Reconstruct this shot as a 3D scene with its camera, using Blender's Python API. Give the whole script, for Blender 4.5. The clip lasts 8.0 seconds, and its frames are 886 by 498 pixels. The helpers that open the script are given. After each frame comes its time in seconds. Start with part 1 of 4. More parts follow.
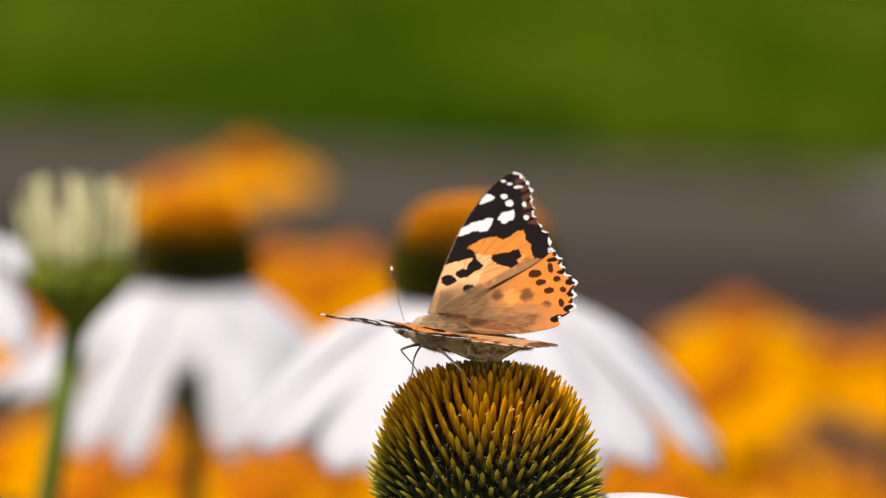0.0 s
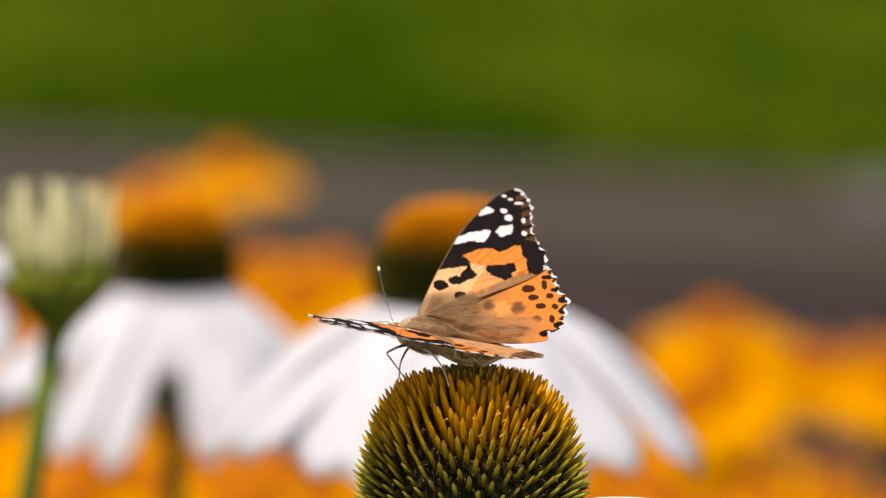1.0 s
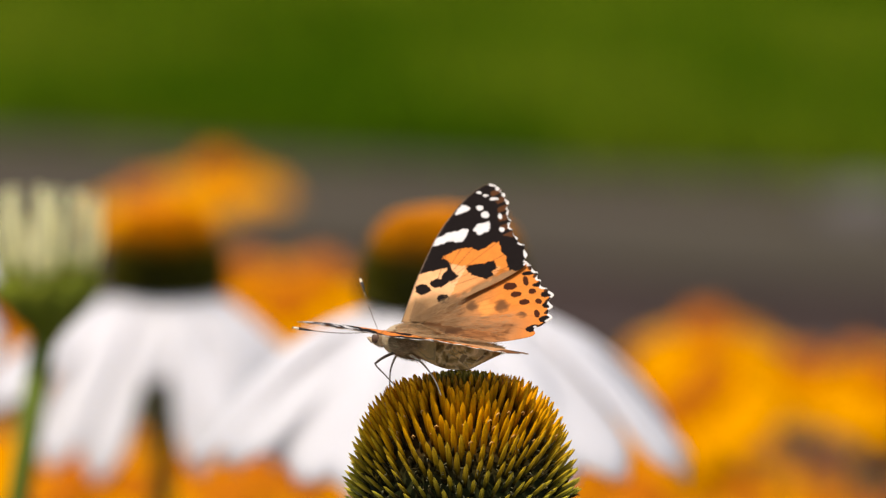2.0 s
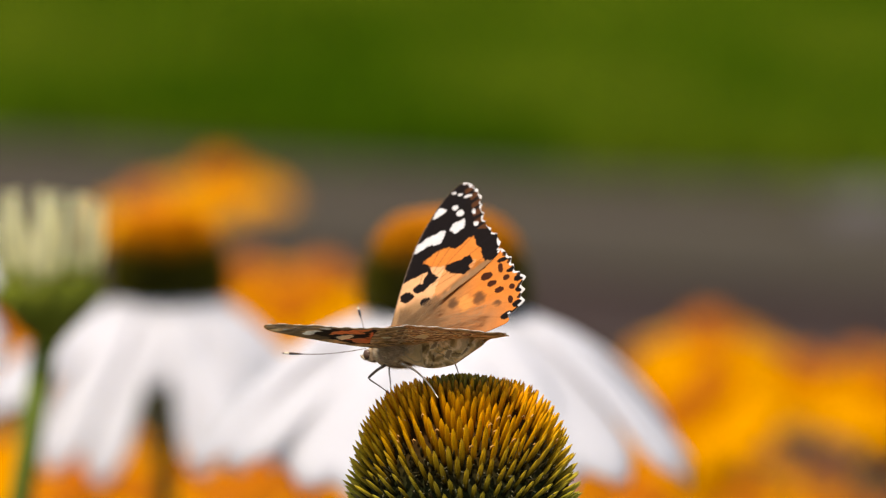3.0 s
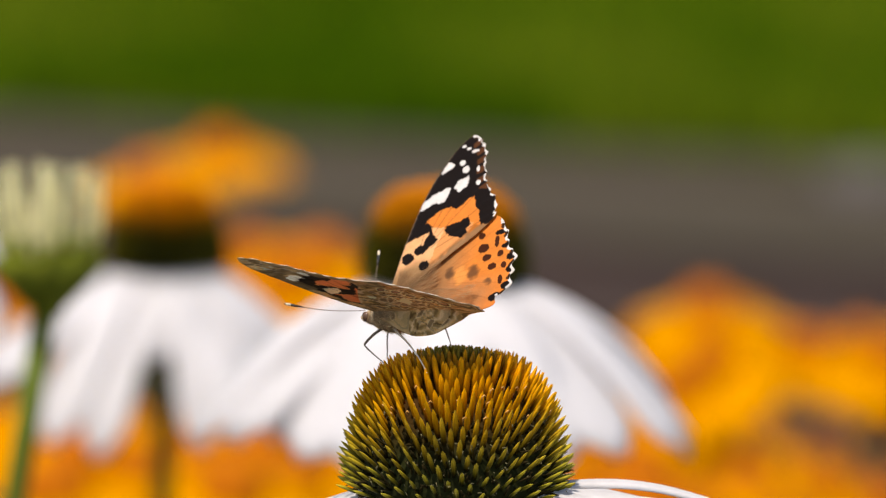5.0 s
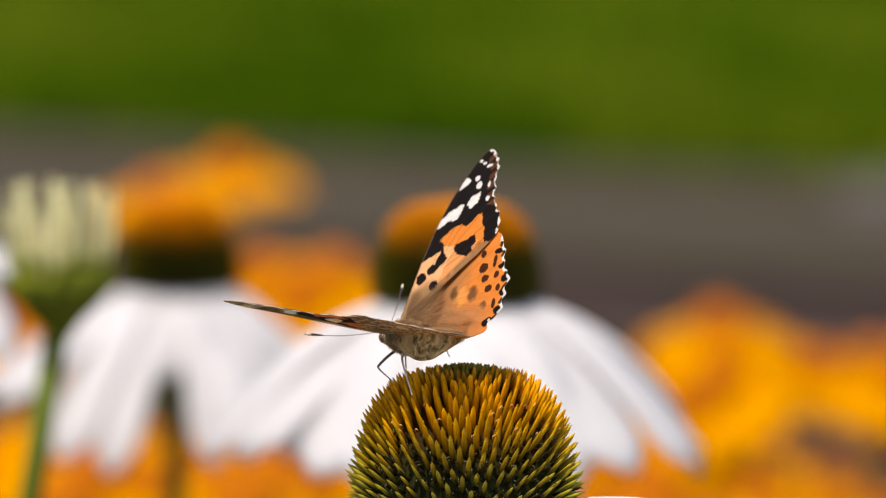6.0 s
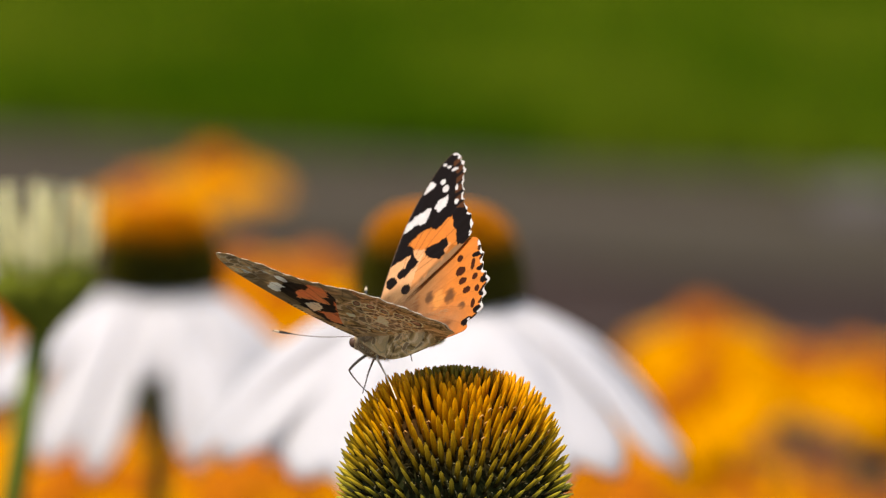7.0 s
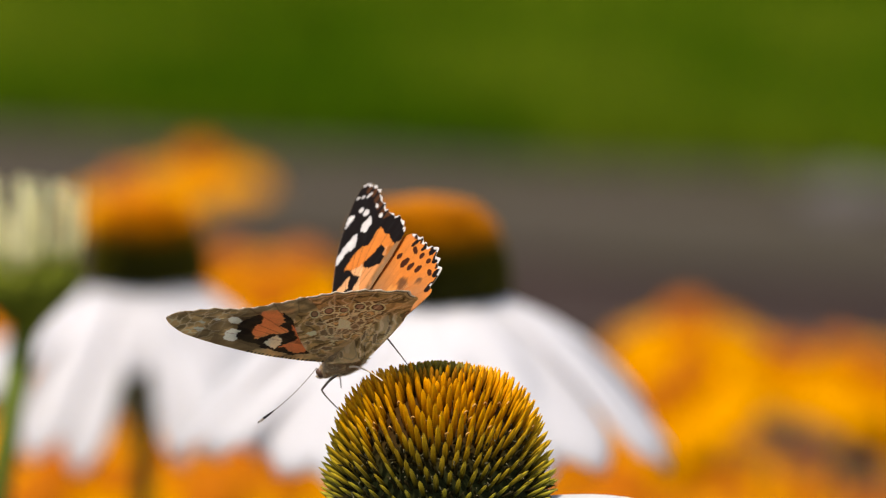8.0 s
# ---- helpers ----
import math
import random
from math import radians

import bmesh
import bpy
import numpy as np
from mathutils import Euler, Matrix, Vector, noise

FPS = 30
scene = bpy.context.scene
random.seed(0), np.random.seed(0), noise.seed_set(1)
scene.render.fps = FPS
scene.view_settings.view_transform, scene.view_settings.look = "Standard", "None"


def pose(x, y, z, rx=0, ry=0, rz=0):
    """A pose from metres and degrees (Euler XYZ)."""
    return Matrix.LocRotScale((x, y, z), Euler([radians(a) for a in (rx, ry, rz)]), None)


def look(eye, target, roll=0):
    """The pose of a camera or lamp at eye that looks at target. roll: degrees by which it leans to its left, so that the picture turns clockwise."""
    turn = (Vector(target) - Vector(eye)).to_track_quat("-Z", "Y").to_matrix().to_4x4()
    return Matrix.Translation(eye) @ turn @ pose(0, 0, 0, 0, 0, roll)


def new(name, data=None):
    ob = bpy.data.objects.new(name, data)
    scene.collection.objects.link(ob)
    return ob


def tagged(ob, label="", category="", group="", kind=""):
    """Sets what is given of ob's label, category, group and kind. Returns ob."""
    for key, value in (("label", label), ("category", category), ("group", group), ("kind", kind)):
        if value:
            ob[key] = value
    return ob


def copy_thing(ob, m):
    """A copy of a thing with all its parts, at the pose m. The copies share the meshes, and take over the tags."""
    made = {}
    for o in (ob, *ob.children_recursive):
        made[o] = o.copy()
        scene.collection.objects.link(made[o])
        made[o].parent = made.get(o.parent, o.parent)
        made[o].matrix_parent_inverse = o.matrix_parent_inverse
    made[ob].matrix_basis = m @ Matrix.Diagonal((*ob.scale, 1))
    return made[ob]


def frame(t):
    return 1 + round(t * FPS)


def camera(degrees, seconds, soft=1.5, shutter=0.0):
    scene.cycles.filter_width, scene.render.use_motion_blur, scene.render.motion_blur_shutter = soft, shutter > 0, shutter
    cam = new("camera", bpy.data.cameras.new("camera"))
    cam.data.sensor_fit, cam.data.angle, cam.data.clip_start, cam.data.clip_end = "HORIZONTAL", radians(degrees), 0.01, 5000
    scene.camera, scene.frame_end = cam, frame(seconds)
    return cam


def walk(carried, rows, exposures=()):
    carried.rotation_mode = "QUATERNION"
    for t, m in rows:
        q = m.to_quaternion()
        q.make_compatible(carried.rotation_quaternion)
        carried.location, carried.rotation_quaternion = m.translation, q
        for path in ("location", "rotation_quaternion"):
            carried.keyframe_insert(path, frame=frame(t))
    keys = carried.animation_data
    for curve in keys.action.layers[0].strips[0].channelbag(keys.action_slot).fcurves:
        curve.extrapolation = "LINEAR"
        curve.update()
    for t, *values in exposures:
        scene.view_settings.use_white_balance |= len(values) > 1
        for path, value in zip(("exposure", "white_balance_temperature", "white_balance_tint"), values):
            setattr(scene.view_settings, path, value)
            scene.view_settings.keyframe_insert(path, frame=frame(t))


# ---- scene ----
# ---- camera: a long lens on a tripod head that is nudged about ----
cam = camera(7.365, 8.0, soft=1.2)
EYE = (0.0, -1.0398, 0.9661)
AIM = [(0, 0.3622, -7.8213), (0.5, 0.3245, -7.8119), (1, 0.1975, -7.7883), (1.5, 0.1270, -7.7695), (1.7, 0.0988, -7.7601),
       (2.8, 0.1223, -7.6613), (3, 0.1176, -7.6990), (3.2, 0.0894, -7.8025), (3.5, 0.0564, -7.9577), (4, 0.0, -8.0),
       (4.5, -0.0141, -7.9953), (4.7, 0.0282, -7.9718), (5.8, 0.2117, -7.8307), (6, 0.2117, -7.7883), (6.5, 0.1458, -7.7601),
       (7, 0.0658, -7.7695), (7.5, -0.0188, -7.7742), (7.8, -0.0517, -7.7977), (8, -0.0564, -7.8072)]
walk(cam, [(t, pose(*EYE, 90 + p, 0, y)) for t, y, p in AIM],
     [(0, 0.55, 7350, 12), (8, 0.55, 7350, 12)])
cam.data.dof.use_dof = True
cam.data.dof.focus_distance = 1.041
cam.data.dof.aperture_fstop = 21.0

# ---- light ----
SUN_EL, SUN_AZ = 66.0, 204.0      # azimuth from +y, clockwise seen from above
world = bpy.data.worlds.new("sky")
scene.world = world
world.use_nodes = True
wn = world.node_tree.nodes
wn.clear()
sky = wn.new("ShaderNodeTexSky")
sky.sky_type, sky.sun_disc = "NISHITA", False
sky.sun_elevation, sky.sun_rotation = radians(SUN_EL), radians(SUN_AZ)
bg = wn.new("ShaderNodeBackground")
bg.inputs["Strength"].default_value = 0.15
out = wn.new("ShaderNodeOutputWorld")
world.node_tree.links.new(sky.outputs[0], bg.inputs[0])
world.node_tree.links.new(bg.outputs[0], out.inputs[0])
sun = new("sun", bpy.data.lights.new("sun", "SUN"))
sun.data.energy, sun.data.angle, sun.data.color = 3.5, radians(0.8), (1.0, 0.94, 0.84)
sd = Vector((math.sin(radians(SUN_AZ)) * math.cos(radians(SUN_EL)), math.cos(radians(SUN_AZ)) * math.cos(radians(SUN_EL)),
             math.sin(radians(SUN_EL))))
sun.matrix_world = look(sd * 5, (0, 0, 0))


# ---- materials ----
def mat(name, col=(0.5, 0.5, 0.5), rough=0.6, vary=0.2, fine=800.0, coarse=60.0, bump=0.3, attr=False, metal=0.0, sheen=0.0,
        thin=0.0, spread=0.12, tint2=None, spec=0.3, glow=0.0):
    m = bpy.data.materials.new(name)
    m.use_nodes = True
    nt = m.node_tree
    nd, ln = nt.nodes, nt.links
    p = nd["Principled BSDF"]
    p.inputs["Roughness"].default_value = rough
    p.inputs["Metallic"].default_value = metal
    p.inputs["Specular IOR Level"].default_value = spec
    p.inputs["Sheen Weight"].default_value = sheen
    tc = nd.new("ShaderNodeTexCoord")
    n1 = nd.new("ShaderNodeTexNoise")
    n1.inputs["Scale"].default_value, n1.inputs["Detail"].default_value = fine, 4
    n2 = nd.new("ShaderNodeTexNoise")
    n2.inputs["Scale"].default_value, n2.inputs["Detail"].default_value = coarse, 3
    for n in (n1, n2):
        ln.new(tc.outputs["Object"], n.inputs["Vector"])
    if attr:
        c = nd.new("ShaderNodeAttribute")
        c.attribute_name = "tint"
        base = c.outputs["Color"]
    else:
        c = nd.new("ShaderNodeRGB")
        c.outputs[0].default_value = (*col, 1)
        base = c.outputs[0]
    if tint2:
        ramp = nd.new("ShaderNodeMapRange")
        ramp.inputs[1].default_value, ramp.inputs[2].default_value = 0.4, 0.62
        ln.new(n2.outputs[0], ramp.inputs[0])
        mixc = nd.new("ShaderNodeMix")
        mixc.data_type = "RGBA"
        ln.new(ramp.outputs[0], mixc.inputs[0])
        ln.new(base, mixc.inputs[6])
        mixc.inputs[7].default_value = (*tint2, 1)
        base = mixc.outputs[2]
    # brightness: two scales of noise and a step per object
    add = nd.new("ShaderNodeMath")
    add.operation = "ADD"
    ln.new(n1.outputs[0], add.inputs[0])
    ln.new(n2.outputs[0], add.inputs[1])
    mr = nd.new("ShaderNodeMapRange")
    mr.inputs[1].default_value, mr.inputs[2].default_value = 0.6, 1.4
    mr.inputs[3].default_value, mr.inputs[4].default_value = 1 - vary, 1 + vary
    ln.new(add.outputs[0], mr.inputs[0])
    oi = nd.new("ShaderNodeObjectInfo")
    mo = nd.new("ShaderNodeMapRange")
    mo.inputs[3].default_value, mo.inputs[4].default_value = 1 - spread, 1 + spread
    ln.new(oi.outputs["Random"], mo.inputs[0])
    mul = nd.new("ShaderNodeMath")
    mul.operation = "MULTIPLY"
    ln.new(mr.outputs[0], mul.inputs[0])
    ln.new(mo.outputs[0], mul.inputs[1])
    sc = nd.new("ShaderNodeVectorMath")
    sc.operation = "SCALE"
    ln.new(base, sc.inputs[0])
    ln.new(mul.outputs[0], sc.inputs[3])
    ln.new(sc.outputs[0], p.inputs["Base Color"])
    if bump:
        b = nd.new("ShaderNodeBump")
        b.inputs["Strength"].default_value, b.inputs["Distance"].default_value = bump, 0.3 / fine
        ln.new(n1.outputs[0], b.inputs["Height"])
        ln.new(b.outputs[0], p.inputs["Normal"])
    if thin:
        t = nd.new("ShaderNodeBsdfTranslucent")
        pass_c = nd.new("ShaderNodeMix")      # light that passes through is paler than the surface
        pass_c.data_type = "RGBA"
        pass_c.inputs[0].default_value = glow
        ln.new(sc.outputs[0], pass_c.inputs[6])
        pass_c.inputs[7].default_value = (0.9, 0.8, 0.62, 1)
        ln.new(pass_c.outputs[2], t.inputs[0])
        mx = nd.new("ShaderNodeMixShader")
        mx.inputs[0].default_value = thin
        ln.new(p.outputs[0], mx.inputs[1])
        ln.new(t.outputs[0], mx.inputs[2])
        ln.new(mx.outputs[0], nd["Material Output"].inputs[0])
    return m


M_soil = mat("mulch", (0.0330, 0.0220, 0.0185), 0.95, 0.45, 60, 3, 0.8, spec=0.05)
M_path = mat("gravel", (0.0600, 0.0500, 0.0340), 0.95, 0.6, 90, 4, 0.8, spec=0.05, tint2=(0.0430, 0.0345, 0.0260))
M_lawn = mat("turf", (0.0400, 0.0850, 0.0022), 0.95, 0.5, 60, 2.4, 0.6, tint2=(0.0860, 0.1100, 0.0070), spec=0.0)
M_blade = mat("grass_blade", (0.0520, 0.1200, 0.0026), 0.9, 0.5, 60, 2.4, 0.0, thin=0.25, tint2=(0.1230, 0.1600, 0.0088), spec=0.0)
M_stone = mat("pale_stone", (0.0900, 0.0780, 0.0720), 0.85, 0.2, 80, 12, 0.5)
M_white = mat("white_petal", (0.74, 0.73, 0.755), 0.6, 0.05, 900, 120, 0.2, thin=0.47, spread=0.03, spec=0.10)
M_stem = mat("green_stem", (0.080, 0.108, 0.012), 0.6, 0.25, 900, 90, 0.4, spec=0.15)
M_leaf = mat("green_leaf", (0.0382, 0.0723, 0.0153), 0.55, 0.3, 500, 50, 0.5, thin=0.15)
M_core = mat("cone_core", rough=0.85, vary=0.4, fine=1500, coarse=300, bump=0.6, spec=0.1, attr=True)
M_spine = mat("cone_spine", rough=0.5, vary=0.2, fine=2500, coarse=300, bump=0.15, attr=True, spread=0.2, spec=0.1, thin=0.12)
M_floret = mat("dark_floret", (0.026, 0.020, 0.007), 0.8, 0.4, 2500, 400, 0.2, spec=0.05)
M_stamen = mat("stamen", (0.13, 0.115, 0.06), 0.7, 0.4, 2500, 400, 0.2, spec=0.1)
M_anther = mat("pollen_curl", (0.58, 0.31, 0.09), 0.7, 0.3, 2500, 400, 0.2, spec=0.1)
M_cup = mat("bud_cup", (0.17, 0.195, 0.018), 0.7, 0.3, 500, 80, 0.4, thin=0.2, spec=0.1)
M_budpet = mat("bud_petal", (0.84, 0.79, 0.46), 0.55, 0.15, 900, 120, 0.2, thin=0.3, spec=0.15)
M_gold = mat("golden_petal", (0.660, 0.268, 0.0003), 0.7, 0.2, 600, 60, 0.2, thin=0.25, spread=0.12, spec=0.0)
M_brown = mat("brown_disc", (0.3700, 0.1000, 0.0030), 0.8, 0.4, 900, 200, 0.5, spec=0.05)
M_wing = mat("wing_scales", rough=0.75, vary=0.15, fine=5000, coarse=700, bump=0.25, attr=True, thin=0.30, spread=0.0, spec=0.06, glow=0.03)
M_body = mat("body_cuticle", (0.36, 0.26, 0.155), 0.7, 0.35, 3000, 500, 0.5)
M_fur = mat("tan_hair", attr=True, rough=0.8, vary=0.2, fine=2000, coarse=400, bump=0.0, spread=0.0, spec=0.05, thin=0.6)
M_eye = mat("compound_eye", (0.10, 0.055, 0.035), 0.25, 0.2, 6000, 900, 0.2)
M_black = mat("black_chitin", (0.018, 0.013, 0.011), 0.4, 0.3, 3000, 500, 0.2)
M_shank = mat("grey_leg", (0.15, 0.115, 0.085), 0.6, 0.35, 3000, 500, 0.2, spec=0.1)
M_pale = mat("pale_leg", (0.66, 0.54, 0.40), 0.5, 0.25, 3000, 500, 0.2)
M_cream = mat("cream_tip", (0.75, 0.62, 0.45), 0.5, 0.1, 3000, 500, 0.1)


# ---- mesh helpers (lengths of plants and insect in millimetres, turned to metres here) ----
MM = 0.001


def mesh_of(name, verts, faces, material, tint=None, smooth=True, scale=MM):
    me = bpy.data.meshes.new(name)
    v = np.asarray(verts, float) * scale
    me.from_pydata(v.tolist(), [], faces)
    if tint is not None:
        a = me.color_attributes.new("tint", "FLOAT_COLOR", "POINT")
        c = np.ones((len(v), 4))
        c[:, :3] = np.asarray(tint)
        a.data.foreach_set("color", c.ravel())
    if smooth:
        me.polygons.foreach_set("use_smooth", [True] * len(me.polygons))
    me.materials.append(material)
    me.update()
    return me


def part(name, me, parent, label="", kind=""):
    ob = new(name, me)
    ob.parent = parent
    return tagged(ob, label, kind=kind)


def thing(name, m, label, category, group="", kind=""):
    ob = new(name)
    ob.empty_display_size = 0.02
    ob.matrix_basis = m
    return tagged(ob, label, category, group, kind)


def sheet(grid, thick):
    """A closed thin solid over a grid of points, thick in the direction of the local normal."""
    g = np.asarray(grid, float)
    a, b = g.shape[:2]
    du, dv = np.gradient(g, axis=0), np.gradient(g, axis=1)
    n = np.cross(du, dv)
    n /= np.linalg.norm(n, axis=2, keepdims=True) + 1e-9
    v = np.concatenate([(g + n * thick / 2).reshape(-1, 3), (g - n * thick / 2).reshape(-1, 3)])
    o = a * b
    f = []
    for i in range(a - 1):
        for j in range(b - 1):
            k = i * b + j
            f += [(k, k + b, k + b + 1, k + 1), (o + k, o + k + 1, o + k + b + 1, o + k + b)]
    rim = [i * b for i in range(a)] + [(a - 1) * b + j for j in range(1, b)] + \
          [i * b + b - 1 for i in range(a - 2, -1, -1)] + [j for j in range(b - 2, 0, -1)]
    for k, l in zip(rim, rim[1:] + rim[:1]):
        f.append((k, l, o + l, o + k)[::-1])
    return v, f


def tube(points, radii, seg=8, cap=True):
    """A round tube along points; a radius may be a pair (across, upright)."""
    p = [Vector(q) for q in points]
    v, f = [], []
    side = None
    for i, q in enumerate(p):
        d = (p[min(i + 1, len(p) - 1)] - p[max(i - 1, 0)]).normalized()
        if side is None:
            side = d.cross(Vector((0, 0, 1)))
            if side.length < 0.1:
                side = d.cross(Vector((0, 1, 0)))
        side = (side - d * side.dot(d)).normalized()
        up = side.cross(d)
        ra, rb = radii[i] if isinstance(radii[i], tuple) else (radii[i], radii[i])
        for k in range(seg):
            a = 2 * math.pi * k / seg
            v.append(tuple(q + side * (ra * math.cos(a)) + up * (rb * math.sin(a))))
    for i in range(len(p) - 1):
        for k in range(seg):
            l = (k + 1) % seg
            f.append((i * seg + k, i * seg + l, (i + 1) * seg + l, (i + 1) * seg + k))
    if cap:
        f.append(tuple(range(seg))[::-1])
        f.append(tuple((len(p) - 1) * seg + k for k in range(seg)))
    return v, f


def merge(pieces):
    v, f = [], []
    for pv, pf in pieces:
        o = len(v)
        v += [tuple(q) for q in pv]
        f += [tuple(i + o for i in q) for q in pf]
    return v, f


def smooth_path(points, n):
    """A Catmull-Rom curve through points, n steps a span."""
    p = np.array([points[0], *points, points[-1]], float)
    o = []
    for i in range(1, len(p) - 2):
        for k in range(n):
            t = k / n
            a, b, c, d = p[i - 1:i + 3]
            o.append(0.5 * (2 * b + (c - a) * t + (2 * a - 5 * b + 4 * c - d) * t * t + (3 * b - a - 3 * c + d) * t ** 3))
    o.append(p[-2])
    return np.array(o)


# ---- ground ----
def ground_sheet(name, x0, x1, y0, y1, z, material, label, category, nx=2, ny=2, rough=0.0, lean=0.0):
    xs, ys = np.linspace(x0, x1, nx), np.linspace(y0, y1, ny)
    v = [(x, y + lean * x, z + rough * noise.noise(Vector((x * 2.3, y * 2.3, 3)))) for x in xs for y in ys]
    f = [(i * ny + j, (i + 1) * ny + j, (i + 1) * ny + j + 1, i * ny + j + 1) for i in range(nx - 1) for j in range(ny - 1)]
    return tagged(new(name, mesh_of(name, v, f, material, scale=1)), label, category, kind="structure")


LEAN = -0.46      # the border runs askew to the line of sight
ground_sheet("ground", -400, 400, -200, 600, -0.012, M_soil, "dark brown bark mulch of the flower bed", "ground")
ground_sheet("path", -12, 12, 6.00, 6.80, 0.0, M_path, "grey-brown gravel garden path behind the flowers", "path", 120, 12, 0.008, LEAN)
ground_sheet("lawn", -14, 14, 6.80, 40, 0.012, M_lawn, "green mown lawn in the distance", "lawn", 140, 160, 0.02, LEAN)


def grass(n, x0, x1, y0, y1, seed):
    rng = np.random.default_rng(seed)
    v, f = [], []
    for i in range(n):
        x, y = rng.uniform(x0, x1), y0 + (y1 - y0) * rng.random() ** 1.3
        y += LEAN * x
        h, w, a = rng.uniform(0.03, 0.09), rng.uniform(0.002, 0.004), rng.uniform(0, 6.28)
        lx, ly = rng.normal(0, 0.02, 2)
        c, s = math.cos(a) * w, math.sin(a) * w
        k = len(v)
        v += [(x - c, y - s, 0), (x + c, y + s, 0), (x + c * .7 + lx * .4, y + s * .7 + ly * .4, h * .6),
              (x - c * .7 + lx * .4, y - s * .7 + ly * .4, h * .6), (x + lx, y + ly, h)]
        f += [(k, k + 1, k + 2, k + 3), (k + 3, k + 2, k + 4)]
    return mesh_of("grass", v, f, M_blade, scale=1)


tagged(new("grass", grass(42000, -1.6, 1.6, 6.78, 10.8, 4)), "green grass blades of the lawn", "grass", kind="stuff")


def stone(name, x, y, r, seed):
    bm = bmesh.new()
    bmesh.ops.create_icosphere(bm, subdivisions=3, radius=1)
    for q in bm.verts:
        q.co *= 1 + 0.25 * noise.noise(q.co * 1.3 + Vector((seed, 0, 0)))
        q.co = Vector((q.co.x * r, q.co.y * r * 0.8, q.co.z * r * 0.45))
    me = bpy.data.meshes.new(name)
    bm.to_mesh(me)
    bm.free()
    me.polygons.foreach_set("use_smooth", [True] * len(me.polygons))
    me.materials.append(M_stone)
    ob = new(name, me)
    ob.matrix_basis = pose(x, y, r * 0.2, 0, 0, seed * 37)
    return tagged(ob, "pale grey rounded stone beside the path", "stone", "stones by the path")


for i, (x, y, r) in enumerate([(0.44, 6.30, 0.06), (0.53, 6.36, 0.05)]):
    stone("stone", x, y, r, i + 1)


# ---- coneflowers ----
def petal(length, width, a0, a1, seed, steps=14, across=7, notch=0.05, calm=1.0):
    """A ray floret along +x, leaving the cone at the slope a0 and ending at the slope a1 (degrees), with grooves and a notched tip."""
    rng = random.Random(seed)
    tw, wob = rng.uniform(-14, 14) * calm, rng.uniform(0, 6)
    g = np.zeros((steps, across, 3))
    x = z = 0.0
    for i in range(steps):
        t = i / (steps - 1)
        a = radians(a0 + (a1 - a0) * (t ** 0.8) + 4 * math.sin(wob + t * 6))
        if i:
            x += length / (steps - 1) * math.cos(a)
            z += length / (steps - 1) * math.sin(a)
        w = width / 2 * (0.42 + 0.58 * math.sin(min(1, t / 0.55) * math.pi / 2)) * (1 if t < 0.72 else math.sqrt(max(0.02, 1 - ((t - 0.72) / 0.29) ** 2)))
        r = radians(tw * t)
        for j in range(across):
            s = j / (across - 1) * 2 - 1
            lift = -abs(s) ** 2 * w * 0.18 + 0.36 * calm * math.cos(s * 3 * math.pi) * (1 - t * 0.5)
            back = -notch * length * abs(math.sin(s * 1.5 * math.pi)) * max(0, (t - 0.85) / 0.15)
            yy, zz = s * w * math.cos(r) - lift * math.sin(r), s * w * math.sin(r) + lift * math.cos(r)
            g[i, j] = (x - zz * math.sin(a) + back * math.cos(a), yy, z + zz * math.cos(a) + back * math.sin(a))
    return sheet(g, 0.35)


def dome(h, R, H):
    """Radius of the cone at the height fraction h."""
    h = max(0.0, h)
    return R * (max(0.0, 1 - h ** 2.05)) ** 0.5


def spine(length, width, n=6):
    """A stiff bract along +z: even sides, then a sharp point, with a keeled section."""
    v, f = [], []
    for i in range(n):
        t = i / (n - 1)
        w = width / 2 * float(np.interp(t, [0, .5, .85, 1], [.85, 1, .72, .12]))
        v += [(w, 0, length * t), (0, w * .75, length * t), (-w, 0, length * t), (0, -w * .75, length * t)]
    for i in range(n - 1):
        for k in range(4):
            l = (k + 1) % 4
            f.append((i * 4 + k, i * 4 + l, i * 4 + 4 + l, i * 4 + 4 + k))
    f.append((3, 2, 1, 0))
    return v, f


def spine_length(h):
    """Bracts are long round the shoulders and shrink towards the crown."""
    return float(np.interp(h, [0, .15, .4, .6, .8, .92, 1], [3.9, 4.5, 5.2, 5.6, 4.8, 2.8, 2.1]))


def lerp3(a, b, t):
    return tuple(x + (y - x) * t for x, y in zip(a, b))


ORANGE, AMBER, LIME = (0.94, 0.39, 0.006), (0.86, 0.43, 0.008), (0.44, 0.37, 0.030)


